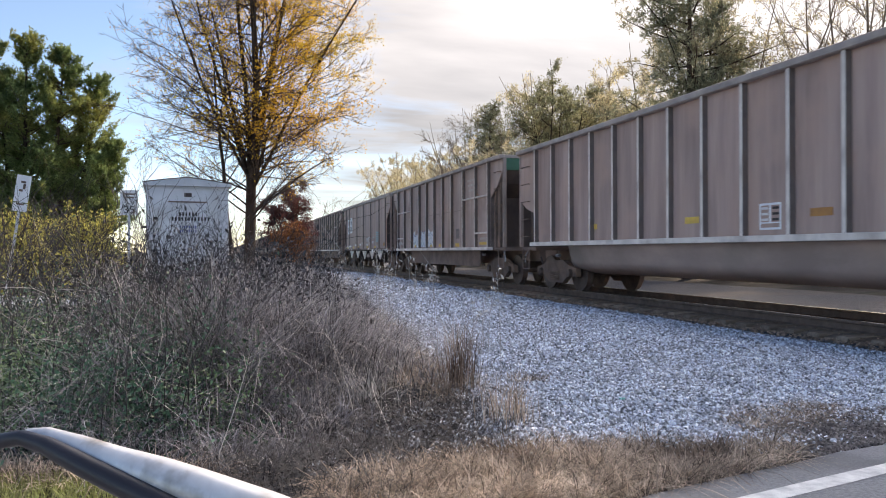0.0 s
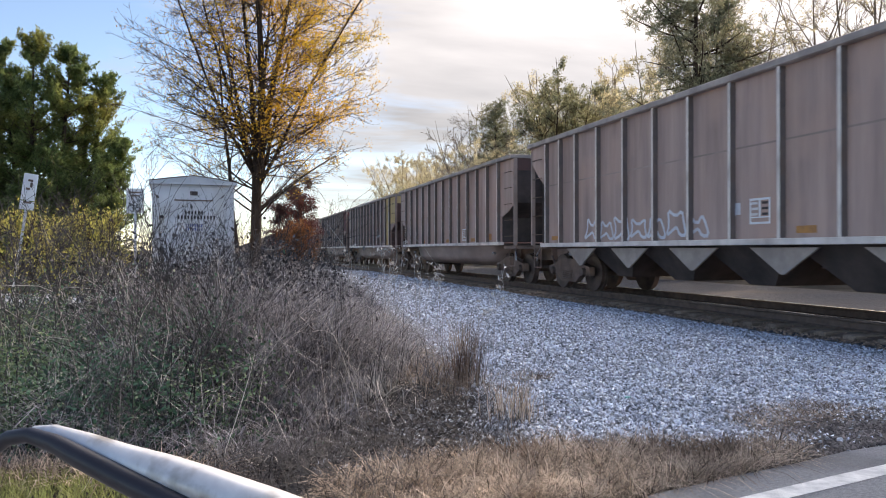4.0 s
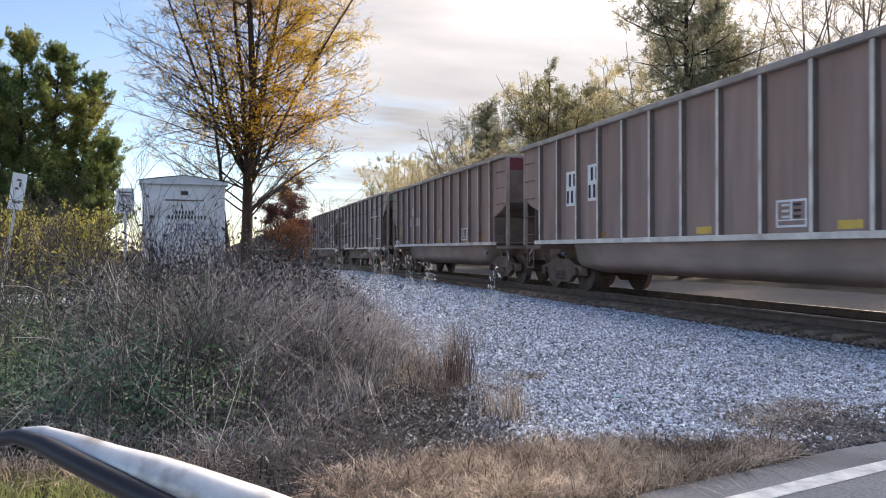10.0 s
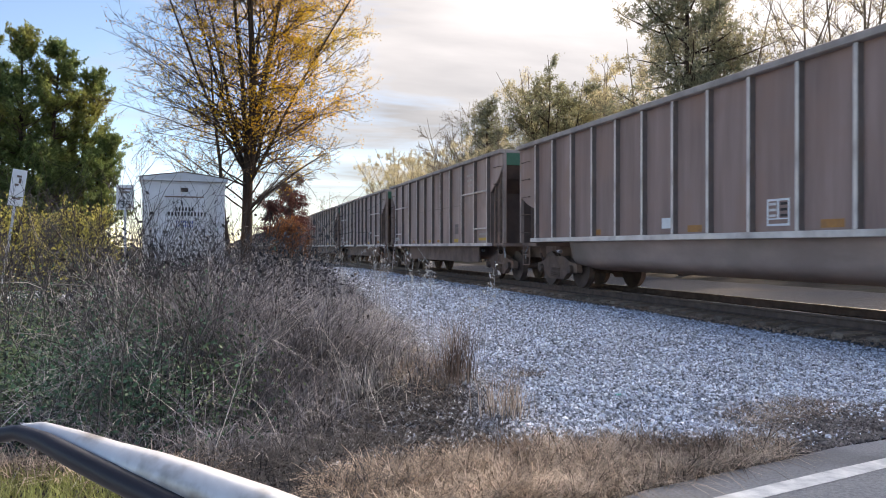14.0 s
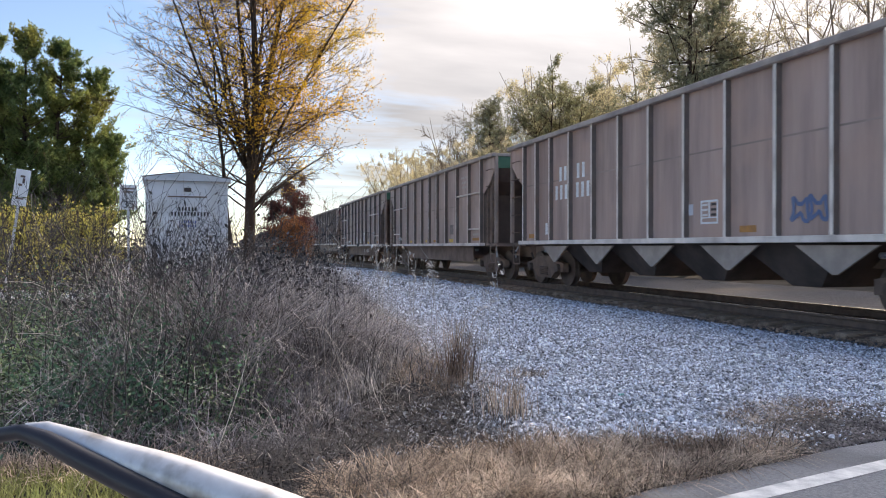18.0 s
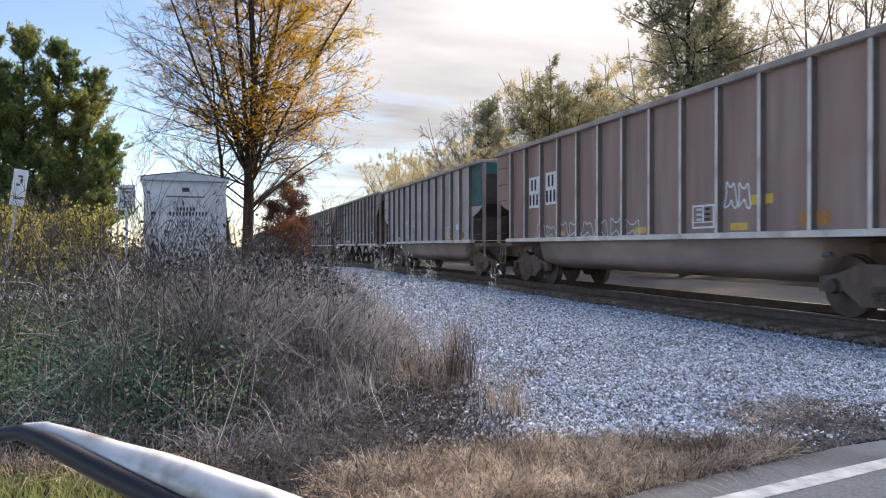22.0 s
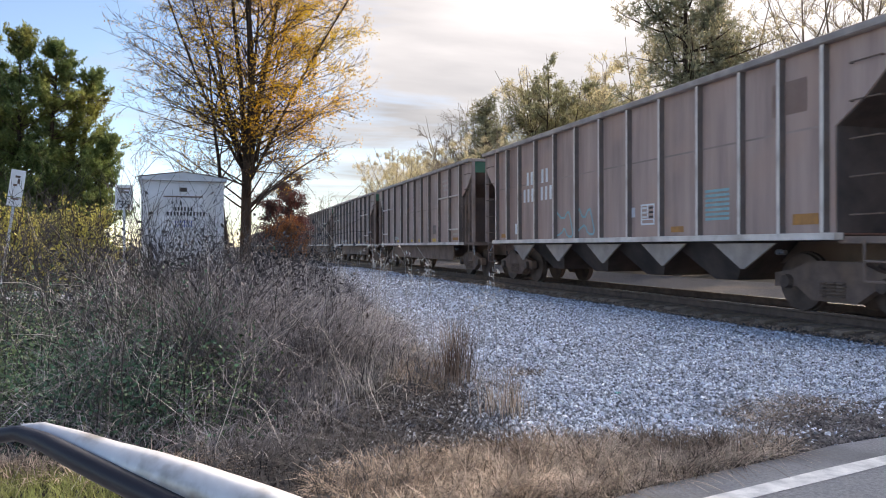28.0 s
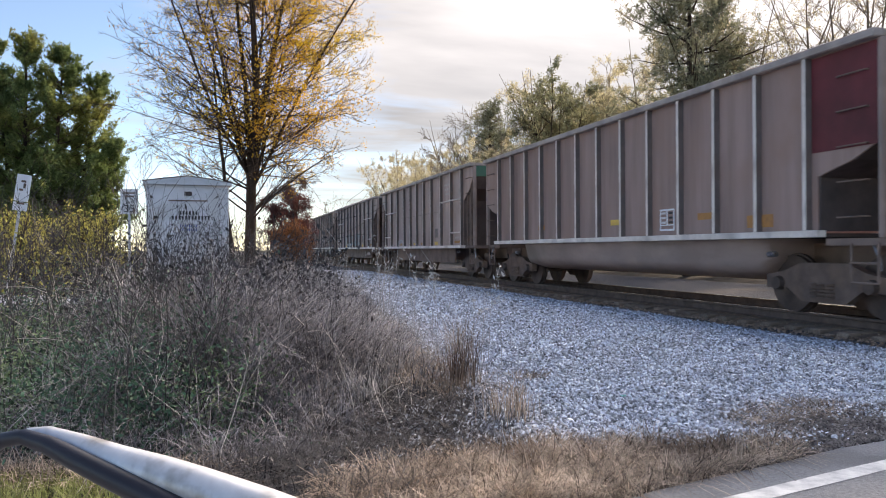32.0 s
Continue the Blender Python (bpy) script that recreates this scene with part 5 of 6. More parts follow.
def make_tree(name, x, y, z, wood, twigs, tips, leaf, label, category="tree", bark="bark", twig="twig", spray_mat=None, smooth=True):
    e = empty(name, label, category, pose(x, y, z))
    v, f = tubes(wood, 8)
    bulk("trunk", v, f, bark, parent=e, smooth=smooth)
    if twigs:
        v, f = tubes(twigs, 3)
        bulk("branching", v, f, twig, parent=e, kind="stuff")
    if leaf is not None:
        bulk("crown", *leaf, tips, parent=e, kind="stuff")
    return e


def broadleaf(name, seed, x, y, z, height, width, stems, leaf_mat, leaf_n, leaf_size, label, trunk_r=0.2, fork=0.2, limbs=9, subs=6, twign=5, low=0.0, lean=0.0,
              leaf_where=None, bark="bark", twig="twig", open_angle=0.35, category="tree", twig_r=0.006):
    """A vase-shaped broadleaf: several rising stems, limbs, fine twigs, and leaves at the twigs."""
    rng = np.random.default_rng(seed)
    wood, twigs, tips = [], [], []
    fork_h = height * fork
    base = limb(rng, (0, 0, -0.1), (lean, 0, 1), fork_h + 0.1, trunk_r * 1.15, trunk_r * 0.85, 5, 0.02, 0.03)
    wood.append(base)
    top = np.array(base[-1][:3])
    for i in range(stems):
        a = 2 * math.pi * (i + rng.uniform(-0.25, 0.25)) / stems
        tilt = open_angle * rng.uniform(0.35, 1.05) if i else 0.06
        d = (math.cos(a) * math.sin(tilt), math.sin(a) * math.sin(tilt), math.cos(tilt))
        st, _, rr = along(base, rng.uniform(0.55, 1.0))
        stem = limb(rng, st, d, (height - st[2]) * rng.uniform(0.78, 1.0), trunk_r * rng.uniform(0.42, 0.62), 0.012, 10, 0.05, 0.02)
        wood.append(stem)
        for j in range(limbs):
            t = rng.uniform(low, 0.92)
            p, dd, r = along(stem, t)
            ln = width * 0.5 * rng.uniform(0.45, 1.0) * (1.05 - 0.65 * t)
            br = limb(rng, p, spread(rng, dd, rng.uniform(0.6, 1.15)), ln, max(r * 0.5, 0.014), 0.006, 6, 0.09, 0.03)
            wood.append(br)
            for k in range(subs):
                p2, d2, r2 = along(br, rng.uniform(0.2, 1.0))
                tw = limb(rng, p2, spread(rng, d2, rng.uniform(0.35, 0.9)), ln * rng.uniform(0.25, 0.5), twig_r * 1.5, twig_r * 0.7, 4, 0.12, 0.03)
                twigs.append(tw)
                for m in range(twign):
                    p3, d3, _ = along(tw, rng.uniform(0.2, 1.0))
                    t3 = limb(rng, p3, spread(rng, d3, rng.uniform(0.3, 0.8)), ln * rng.uniform(0.10, 0.22), twig_r, twig_r * 0.5, 2, 0.1, 0.04)
                    twigs.append(t3)
                    tips.append(t3[-1][:3]); tips.append(t3[1][:3])
    leaf = None
    if leaf_n:
        tp = np.array(tips)
        if leaf_where is not None:
            w = leaf_where(tp, height)
            tp = tp[rng.uniform(0, 1, len(tp)) < w]
        c = tp[rng.integers(0, len(tp), leaf_n)] + rng.normal(0, 0.09, (leaf_n, 3))
        leaf = flakes(rng, c, leaf_size)
    return make_tree(name, x, y, z, wood, twigs, leaf_mat, leaf, label, category, bark, twig)


def cedar(seed, x, y, z, height, width, label, leaf_n=26000):
    """Red cedar: several upright leaders with dense feathery sprays, ragged and pierced by gaps."""
    rng = np.random.default_rng(seed)
    wood, twigs, c = [], [], []
    for lx, ly, h, w in ((0, 0, 1.0, 1.0), (-0.32, 0.1, 0.97, 0.8), (0.4, -0.1, 0.97, 1.15), (-0.62, -0.1, 0.8, 0.7), (0.78, 0.15, 0.88, 1.05), (-1.15, 0.0, 0.9, 0.9), (1.05, -0.2, 0.60, 0.72), (0.55, -0.35, 0.5, 0.8)):
        hh = height * h
        tr = limb(rng, (lx * width * 0.25, ly * width * 0.3, -0.1), (lx * 0.18, ly * 0.1, 1), hh, 0.14 * w, 0.015, 12, 0.02, 0.02)
        wood.append(tr)
        for j in range(120):
            t = rng.uniform(0.06, 0.99)
            p, dd, r = along(tr, t)
            ln = width * 0.36 * w * rng.uniform(0.5, 1.15) * (1.03 - 0.86 * t ** 1.7)
            a = rng.uniform(0, 2 * math.pi)
            br = limb(rng, p, (math.cos(a), math.sin(a), rng.uniform(0.1, 0.7)), ln, 0.028, 0.006, 5, 0.08, 0.08)
            twigs.append(br)
            for s in range(17):
                q, d2, _ = along(br, rng.uniform(0.25, 1.0))
                n = 22
                # a feathery spray: points along a short rising line, thinning to its tip
                way = spread(rng, (*d2[:2], d2[2] + 0.25), rng.uniform(0.2, 0.9)) * rng.uniform(0.18, 0.42)
                u = rng.uniform(0, 1, (n, 1))
                c.append(q + way * u + rng.normal(0, 1, (n, 3)) * (0.055 * (1.15 - u)))
    c = np.concatenate(c)
    c = c[rng.permutation(len(c))[:leaf_n]]
    return make_tree("cedar_tree", x, y, z, wood, twigs, "cedar", flakes(rng, c, 0.040, 0.0, 3.6), label)


def pine(name, seed, x, y, z, height, width, label, crown=0.35, tufts=14, dens=34, leaf_size=0.2):
    """Loblolly pine: a straight stem, whorled limbs and round needle tufts with sky between them."""
    rng = np.random.default_rng(seed)
    wood, twigs, V, F, o = [], [], [], [], 0
    tr = limb(rng, (0, 0, -0.1), (rng.normal(0, 0.02), 0, 1), height, 0.21, 0.02, 12, 0.012, 0.02)
    wood.append(tr)
    cs = []
    for j in range(dens):
        t = crown + (0.97 - crown) * (j + rng.uniform(0, 1)) / dens
        p, dd, r = along(tr, min(t, 0.995))
        u = (t - crown) / (1 - crown)
        ln = width * 0.5 * rng.uniform(0.55, 1.1) * (0.55 + 0.45 * math.sin(math.pi * min(1.0, u * 1.15))) * (1.04 - 0.7 * u ** 4)
        a = rng.uniform(0, 2 * math.pi)
        br = limb(rng, p, (math.cos(a), math.sin(a), rng.uniform(-0.05, 0.5)), ln, 0.045, 0.012, 6, 0.07, 0.05)
        wood.append(br)
        for s in range(tufts):
            q, d2, _ = along(br, rng.uniform(0.3, 1.0))
            q = q + rng.normal(0, 0.34, 3) * min(1, ln)
            twigs.append([(*along(br, 0.5)[0], 0.008), (*q, 0.005)] if s % 3 == 0 else [(*q, 0.006), (*(q + rng.normal(0, 0.1, 3)), 0.004)])
            cs.append(q)
    cs = np.array(cs)
    n = 14
    d = rng.normal(size=(len(cs), n, 3)); d[..., 2] += 0.35
    d /= np.linalg.norm(d, axis=2, keepdims=True)
    L = leaf_size * rng.uniform(0.7, 1.2, (len(cs), n, 1))
    s = np.cross(d, rng.normal(size=d.shape)); s /= np.linalg.norm(s, axis=2, keepdims=True)
    c0 = cs[:, None] + d * 0.02
    v = np.stack([c0 - s * 0.008, c0 + s * 0.008, c0 + d * L + s * 0.016, c0 + d * L - s * 0.016], 2).reshape(-1, 3)
    f = np.arange(len(v)).reshape(-1, 4)
    return make_tree(name, x, y, z, wood, twigs, "pine", (v, f), label)


# the big yellow tree beside the signal hut: an upright trunk, a sheaf of rising stems, long fine side limbs
def autumn_tree():
    rng = np.random.default_rng(23)
    H, wood, twigs, tips = 11.8, [], [], []
    trunk = limb(rng, (0, 0, -0.1), (0.03, 0, 1), 3.5, 0.18, 0.14, 7, 0.012, 0.03)
    side = limb(rng, (-0.36, 0.1, -0.1), (-0.05, 0, 1), 7.5, 0.085, 0.012, 10, 0.03, 0.01)
    wood += [trunk, side]
    stems = []
    tilts = (0.03, 0.12, 0.20, 0.28, 0.36, 0.44, 0.16, 0.34, 0.50, 0.58, 0.24, 0.42)
    for i, tilt in enumerate(tilts):
        a = 2 * math.pi * (i * 0.618 + rng.uniform(-0.04, 0.04))
        st, _, _ = along(trunk, rng.uniform(0.80, 1.0) if i else 1.0)
        stem = limb(rng, st, (math.cos(a) * math.sin(tilt), math.sin(a) * math.sin(tilt), math.cos(tilt)), (H - st[2]) * (1.0 - 0.4 * tilt),
                    0.098 - 0.09 * tilt, 0.012, 12, 0.03, 0.01)
        wood.append(stem); stems.append(stem)
    stems += [side, trunk]

    def reach(z):
        return 3.3 * math.sqrt(max(0.03, 1 - ((z - 5.6) / 6.6) ** 2)) if z > 5.6 else 2.5 + 0.8 * max(0.0, (z - 2.8) / 2.8)

    # side limbs: each springs from a stem and rises outwards to the crown's ragged outline
    for j in range(250):
        zt = 2.9 + 8.2 * rng.uniform(0, 1) ** 0.95
        a = rng.uniform(0, 2 * math.pi)
        r = reach(zt) * rng.uniform(0.6, 1.12)
        tip = np.array((r * math.cos(a), r * math.sin(a), zt))
        best = None
        for stem in (stems[k] for k in rng.permutation(len(stems))[:5]):
            p, dd, rr = along(stem, rng.uniform(0.06, 0.9) if stem is not trunk else rng.uniform(0.6, 1.0))
            d = tip - p
            flat = math.hypot(d[0], d[1])
            cost = abs(d[2] - 0.33 * flat) + 0.35 * flat
            if best is None or cost < best[0]:
                best = (cost, p, d, rr)
        _, p, d, rr = best
        ln = float(np.linalg.norm(d))
        br = limb(rng, p, (d[0], d[1], d[2] + 0.10 * ln), ln, max(min(rr * 0.42, 0.028), 0.010), 0.004, 8, 0.06, -0.012)
        wood.append(br)
        for k in range(int(4 + 4.0 * ln)):
            p2, d2, _ = along(br, rng.uniform(0.22, 1.0))
            tw = limb(rng, p2, spread(rng, d2, rng.uniform(0.35, 0.9)), rng.uniform(0.3, 0.85), 0.006, 0.0035, 4, 0.1, 0.02)
            twigs.append(tw)
            for m in range(4):
                p3, d3, _ = along(tw, rng.uniform(0.2, 1.0))
                t3 = limb(rng, p3, spread(rng, d3, rng.uniform(0.3, 0.8)), rng.uniform(0.12, 0.32), 0.005, 0.003, 2, 0.1, 0.03)
                twigs.append(t3)
                tips.append(t3[-1][:3]); tips.append(t3[1][:3])
    tp = np.array(tips)
    # leaves hold on in clumps, most of them high and towards the sunny side
    w = np.clip((tp[:, 2] - 3.0) / 2.6, 0.05, 1) * np.clip(0.66 + 0.2 * tp[:, 0], 0.10, 1)
    clump = 0.5 + 0.5 * np.sin(tp[:, 0] * 3.1 + 1.0) * np.sin(tp[:, 1] * 2.7) * np.sin(tp[:, 2] * 3.4 + 0.6)
    w *= np.clip(clump * 1.6, 0.2, 1)
    tp = tp[rng.uniform(0, 1, len(tp)) < w]
    n = 56000
    c = tp[rng.integers(0, len(tp), n)] + rng.normal(0, 0.07, (n, 3))
    make_tree("autumn_tree", 0.75, 21.9, 0, wood, twigs, "leaf_yellow", flakes(rng, c, 0.038), "half-bare tree with golden autumn leaves beside the signal hut")


autumn_tree()
cedar(4, -6.75, 29.6, 0, 8.9, 6.5, "tall dark green cedar with ragged sprays", 330000)
broadleaf("red_shrub", 31, 3.85, 41.0, 0, 4.9, 3.2, 5, "leaf_red", 30000, 0.055, "dark red-leaved small tree at the brush edge", trunk_r=0.10, limbs=12, subs=7, twign=4, low=0.1, open_angle=0.6)
broadleaf("orange_shrub", 32, 3.1, 34.0, 0, 2.5, 2.2, 5, "leaf_orange", 13000, 0.045, "orange-leaved shrub below the red tree", trunk_r=0.05, limbs=10, subs=6, twign=4, low=0.0, open_angle=0.7, category="shrub")
lime = broadleaf("lime_shrub", 33, -3.4, 22.4, 0, 2.5, 3.0, 6, "leaf_lime", 2600, 0.06, "yellow-green sunlit shrub behind the weeds", trunk_r=0.05, limbs=7, subs=5, twign=3, low=0.0, open_angle=0.9, category="shrub")
copy_thing(lime, pose(-5.6, 23.2, 0, 0, 0, 130))
copy_thing(lime, pose(-7.9, 24.0, 0, 0, 0, 250))

# the wood beyond the track
PINES = [pine("pine_tree", 50 + i, 0, 0, 0, 13.0, w, "dark green pine standing beyond the track", cr, 40, 50, 0.17) for i, (w, cr) in enumerate(((6.6, 0.2), (6.2, 0.16)))]
PINE_AT = ((20.0, 28.4, 1.12, 20), (24.6, 66.0, 1.12, 310), (22.9, 30.6, 0.98, 140), (27.5, 50.0, 1.0, 50), (25.6, 68.5, 0.95, 120))
for i, (x, y, k, a) in enumerate(PINE_AT):
    src = PINES[0 if i in (0, 2) else 1]
    m = pose(x, y, 0, 0, 0, a) @ Matrix.Scale(k * 1.06, 4)
    if i < 2:
        src.matrix_basis = m
    else:
        o = copy_thing(src, pose(0, 0, 0))
        o.matrix_basis = m
THIN = [broadleaf("thin_tree", 70 + i, 0, 0, 0, 14.0, 8.0, 6, "leaf_gold", n, 0.062, lab, trunk_r=0.16, fork=0.14, limbs=14, subs=8 if n == 0 else 6, twign=5 if n == 0 else 4, low=0.05, open_angle=0.5,
                  bark="bark_pale", twig="bark_pale", twig_r=0.009 if n == 0 else 0.007)
        for i, (n, lab) in enumerate(((30000, "half-bare tree with pale gold leaves beyond the track"), (8000, "thin tree with a few gold leaves beyond the track"),
                                      (0, "bare pale-twigged tree beyond the track")))]
OLIVE = broadleaf("olive_tree", 91, 20.2, 42.3, 0, 13.6, 6.6, 8, "leaf_olive", 52000, 0.075, "dense olive-leaved tree standing beyond the track", trunk_r=0.15, fork=0.12, limbs=20, subs=8, twign=4, low=0.0,
                  open_angle=0.30, twig_r=0.008)
copy_thing(OLIVE, pose(23.2, 48.6, 0, 0, 0, 150))
THIN_AT = ((0, 24.0, 43.5, 1.02, 0), (1, 24.0, 29.5, 1.0, 40), (2, 24.5, 72.0, 1.05, 0),
           (0, 26.0, 38.5, 0.95, 90), (0, 23.0, 35.0, 0.72, 200), (1, 28.0, 27.0, 1.1, 150), (1, 31.0, 24.5, 1.08, 260), (2, 26.5, 26.0, 1.05, 70), (0, 26.5, 84.0, 0.9, 310),
           (0, 25.0, 100.0, 1.08, 20), (0, 28.0, 112.0, 1.2, 120), (0, 29.0, 106.0, 0.95, 220), (0, 31.0, 124.0, 1.25, 300), (2, 22.0, 150.0, 0.85, 60), (0, 23.5, 60.0, 0.85, 45),
           (0, 24.0, 53.0, 0.8, 135), (0, 26.0, 48.0, 0.95, 235), (1, 23.5, 78.0, 0.8, 15), (2, 25.5, 62.0, 0.95, 100), (0, 27.0, 92.0, 1.0, 190), (1, 34.0, 20.0, 1.0, 330), (2, 24.0, 68.0, 1.0, 205), (2, 25.8, 76.0, 1.08, 160))
for i, (k, x, y, s, a) in enumerate(THIN_AT):
    m = pose(x, y, 0, 0, 0, a) @ Matrix.Scale(s * 1.12, 4)
    o = THIN[k] if i < 3 else copy_thing(THIN[k], pose(0, 0, 0))
    o.matrix_basis = m
# low brush under that wood
def far_brush():
    rng = np.random.default_rng(40)
    p = np.column_stack([rng.uniform(20, 34, 9000), rng.uniform(2, 120, 9000)])
    v, f = blades(rng, np.column_stack([p, ground_z(*p.T)]), 1.3, 0.03, 0.5, 0.6, 3)
    bulk("far_brush", v, f, "dark_stem", "brown brush under the trees beyond the track", "brush", "stuff")


far_brush()


# ------------------------------------------------------------------ signal hut, signs
def hut():
    h = empty("signal_hut", "white metal railway signal hut with a shallow gable roof", "signal hut", pose(-0.80, 19.3, 0, 0, 0, 4))
    W, D, z0, z1 = 0.97, 1.5, 0.35, 2.86
    bm = B(); box(bm, -W, W, 0, 2 * D, z0, z1, 0.01)
    part("wall_shell", bm, "hut", h)
    prof = [(-W - 0.07, z1 - 0.04), (-W - 0.07, z1 + 0.03), (-0.5, z1 + 0.11), (0.0, z1 + 0.17), (0.5, z1 + 0.11), (W + 0.07, z1 + 0.03), (W + 0.07, z1 - 0.04)]
    part("roof", prism(B(), prof, "y", -0.12, 2 * D + 0.12), "hut_roof", h, "pale metal roof")
    edge = [(px * 1.01, pz + 0.004) for px, pz in prof[1:6]] + [(px * 1.01, pz + 0.022) for px, pz in prof[5:0:-1]]
    part("roof_edge", prism(B(), edge, "y", -0.13, 2 * D + 0.13), "soot", h, "thin dark roof edge")
    d = part("door", box(B(), -0.42, 0.42, -0.025, -0.002, z0 + 0.1, z1 - 0.45, 0.006), "hut", h)
    part("door_handle", box(B(), 0.30, 0.36, -0.06, -0.026, 1.35, 1.52, 0.008), "hut_roof", d)
    part("door_head", box(B(), -0.46, 0.46, -0.04, -0.004, z1 - 0.44, z1 - 0.41), "under", h)
    part("fascia", box(B(), -W + 0.4, W - 0.4, -0.03, -0.004, z1 - 0.10, z1 - 0.06), "hut_roof", h)
    part("vent", box(B(), -0.09, 0.09, -0.03, -0.004, z1 - 0.30, z1 - 0.20, 0.006), "soot", h, "small dark louvred vent")
    for x, z, n, hh, m in ((0.0, z1 - 0.73, 6, 0.095, "black"), (0.06, z1 - 0.85, 12, 0.095, "black"), (0.0, z1 - 1.05, 8, 0.065, "blue"), (0.0, z1 - 1.15, 8, 0.065, "blue")):
        bm = B(); w = hh * 0.62
        for i in range(n):
            xx = x + (i - (n - 1) / 2) * w * 1.3
            box(bm, xx - w * 0.34, xx + w * 0.34, -0.031, -0.027, z - hh / 2, z + hh / 2)
        tagged(part("lettering", bm, m, h, "row of plain painted character bars"), kind="stuff")
    for sx in (-1, 1):
        for y in (0.2, 2 * D - 0.2):
            part("foot", box(B(), sx * 0.8 - 0.1, sx * 0.8 + 0.1, y - 0.1, y + 0.1, -0.1, z0 - 0.002), "hut_roof", h)


hut()


def sign(name, x, y, z0, z1, w, yaw, label, lean=0.0, bars=(), split=0.0):
    s = empty(name, label, "road sign", pose(x, y, 0, 0, lean, yaw))
    part("post", box(B(), -0.03, 0.03, 0.004, 0.05, -0.1, z1 - 0.05), "hut_roof", s, "galvanised post")
    bm = B()
    if split:
        box(bm, -w / 2, w / 2, -0.004, 0.002, z0 + split + 0.02, z1, 0.001); box(bm, -w / 2, w / 2, -0.004, 0.002, z0, z0 + split, 0.001)
    else:
        box(bm, -w / 2, w / 2, -0.004, 0.002, z0, z1, 0.001)
    p = part("panel", bm, "white", s, "white sheet-metal sign panel")
    for bx, bz, bw, bh in bars:
        part("mark", box(B(), bx - bw / 2, bx + bw / 2, -0.009, -0.005, bz - bh / 2, bz + bh / 2), "truck", p)
    return s


sign("road_sign", -4.80, 19.1, 2.17, 3.02, 0.30, 14, "narrow white road sign with faded black marks", 8,
     [(0.0, 2.86, 0.1, 0.05), (0.03, 2.76, 0.05, 0.12), (-0.03, 2.66, 0.08, 0.05), (0.0, 2.34, 0.16, 0.04)], 0.2)
sp = sign("speed_sign", -2.18, 19.5, 2.1, 2.72, 0.4, 8, "white speed limit sign half hidden by twigs", 0)


def digits(parent):
    cu = bpy.data.curves.new("digits", "FONT")
    cu.body, cu.size, cu.align_x, cu.extrude = "35", 0.26, "CENTER", 0.001
    tmp = new("digits_tmp", cu)
    me = bpy.data.meshes.new_from_object(tmp.evaluated_get(bpy.context.evaluated_depsgraph_get()))
    bpy.data.objects.remove(tmp)
    me.materials.append(M["black"])
    o = new("digits", me)
    o.parent = parent
    o.matrix_basis = pose(0.0, -0.008, 2.15, 90, 0, 0)
    for z, w in ((2.62, 0.28), (2.54, 0.22)):
        part("mark", box(B(), -w / 2, w / 2, -0.009, -0.005, z - 0.018, z + 0.018), "truck", parent)


digits(sp)


# ------------------------------------------------------------------ weeds, brush and grass
def tuft_field(name, rng, n, poly, height, width, lean, mat, label, bend=0.6, hfun=None, droop=0.0, levels=4, category="dry grass"):
    p = scatter(rng, n, poly)
    z = ground_z(p[:, 0], p[:, 1])
    h = height if hfun is None else height * hfun(p)
    v, f = blades(rng, np.column_stack([p, z]), h, width, lean, bend, levels, droop)
    return bulk(name, v, f, mat, label, category, "stuff")


def clumps(rng, n, poly, per, radius):
    c = scatter(rng, n, poly)
    p = np.repeat(c, per, 0) + rng.normal(0, radius, (n * per, 2))
    return np.column_stack([p, ground_z(p[:, 0], p[:, 1])])


VR = np.random.default_rng(77)
STRIP = [(0.78, 2.98), (2.0, 3.22), (3.25, 3.5), (3.3, 3.7), (2.95, 3.78), (2.4, 4.0), (1.8, 4.08), (1.25, 4.05), (0.85, 3.98), (0.5, 3.8), (0.45, 3.5)]
tuft_field("verge_straw", VR, 9000, STRIP, 0.13, 0.006, 1.3, "straw", "matted tan dead grass along the road edge", 0.8, droop=0.25)
v, f = blades(VR, clumps(VR, 70, STRIP, 40, 0.06), 0.16, 0.006, 0.8, 0.8)
bulk("verge_tufts", v, f, "straw", "tan dead grass tufts along the road edge", "dry grass", "stuff")
PATCH = [(3.35, 4.0), (3.9, 4.1), (4.5, 4.35), (4.3, 4.62), (3.7, 4.55), (3.3, 4.3)]
tuft_field("gravel_straw", VR, 1800, PATCH, 0.12, 0.006, 1.3, "straw", "patch of flattened tan grass on the gravel", 0.8, droop=0.25)
# tall grey-brown grass bank: high in the brush, low towards the gravel
BANK = [(-1.2, 5.2), (-0.3, 4.5), (0.12, 3.95), (0.6, 4.3), (1.3, 5.3), (1.9, 6.4), (2.15, 9), (2.5, 12), (3.3, 19), (4.2, 30), (1.0, 32), (-0.8, 16), (-1.2, 8)]


def bank_h(x, y):
    """Height of the bank by place, in metres."""
    edge = np.interp(y, [4.8, 5.7, 6.6, 9, 12, 19, 30], [0.5, 1.3, 1.9, 2.15, 2.5, 3.3, 4.2])
    front = np.interp(y, [3.9, 4.8, 5.8, 6.8], [0.3, 0.45, 0.8, 1.0])
    return np.clip(0.45 + 0.42 * (edge - x), 0.4, 1.2) * front


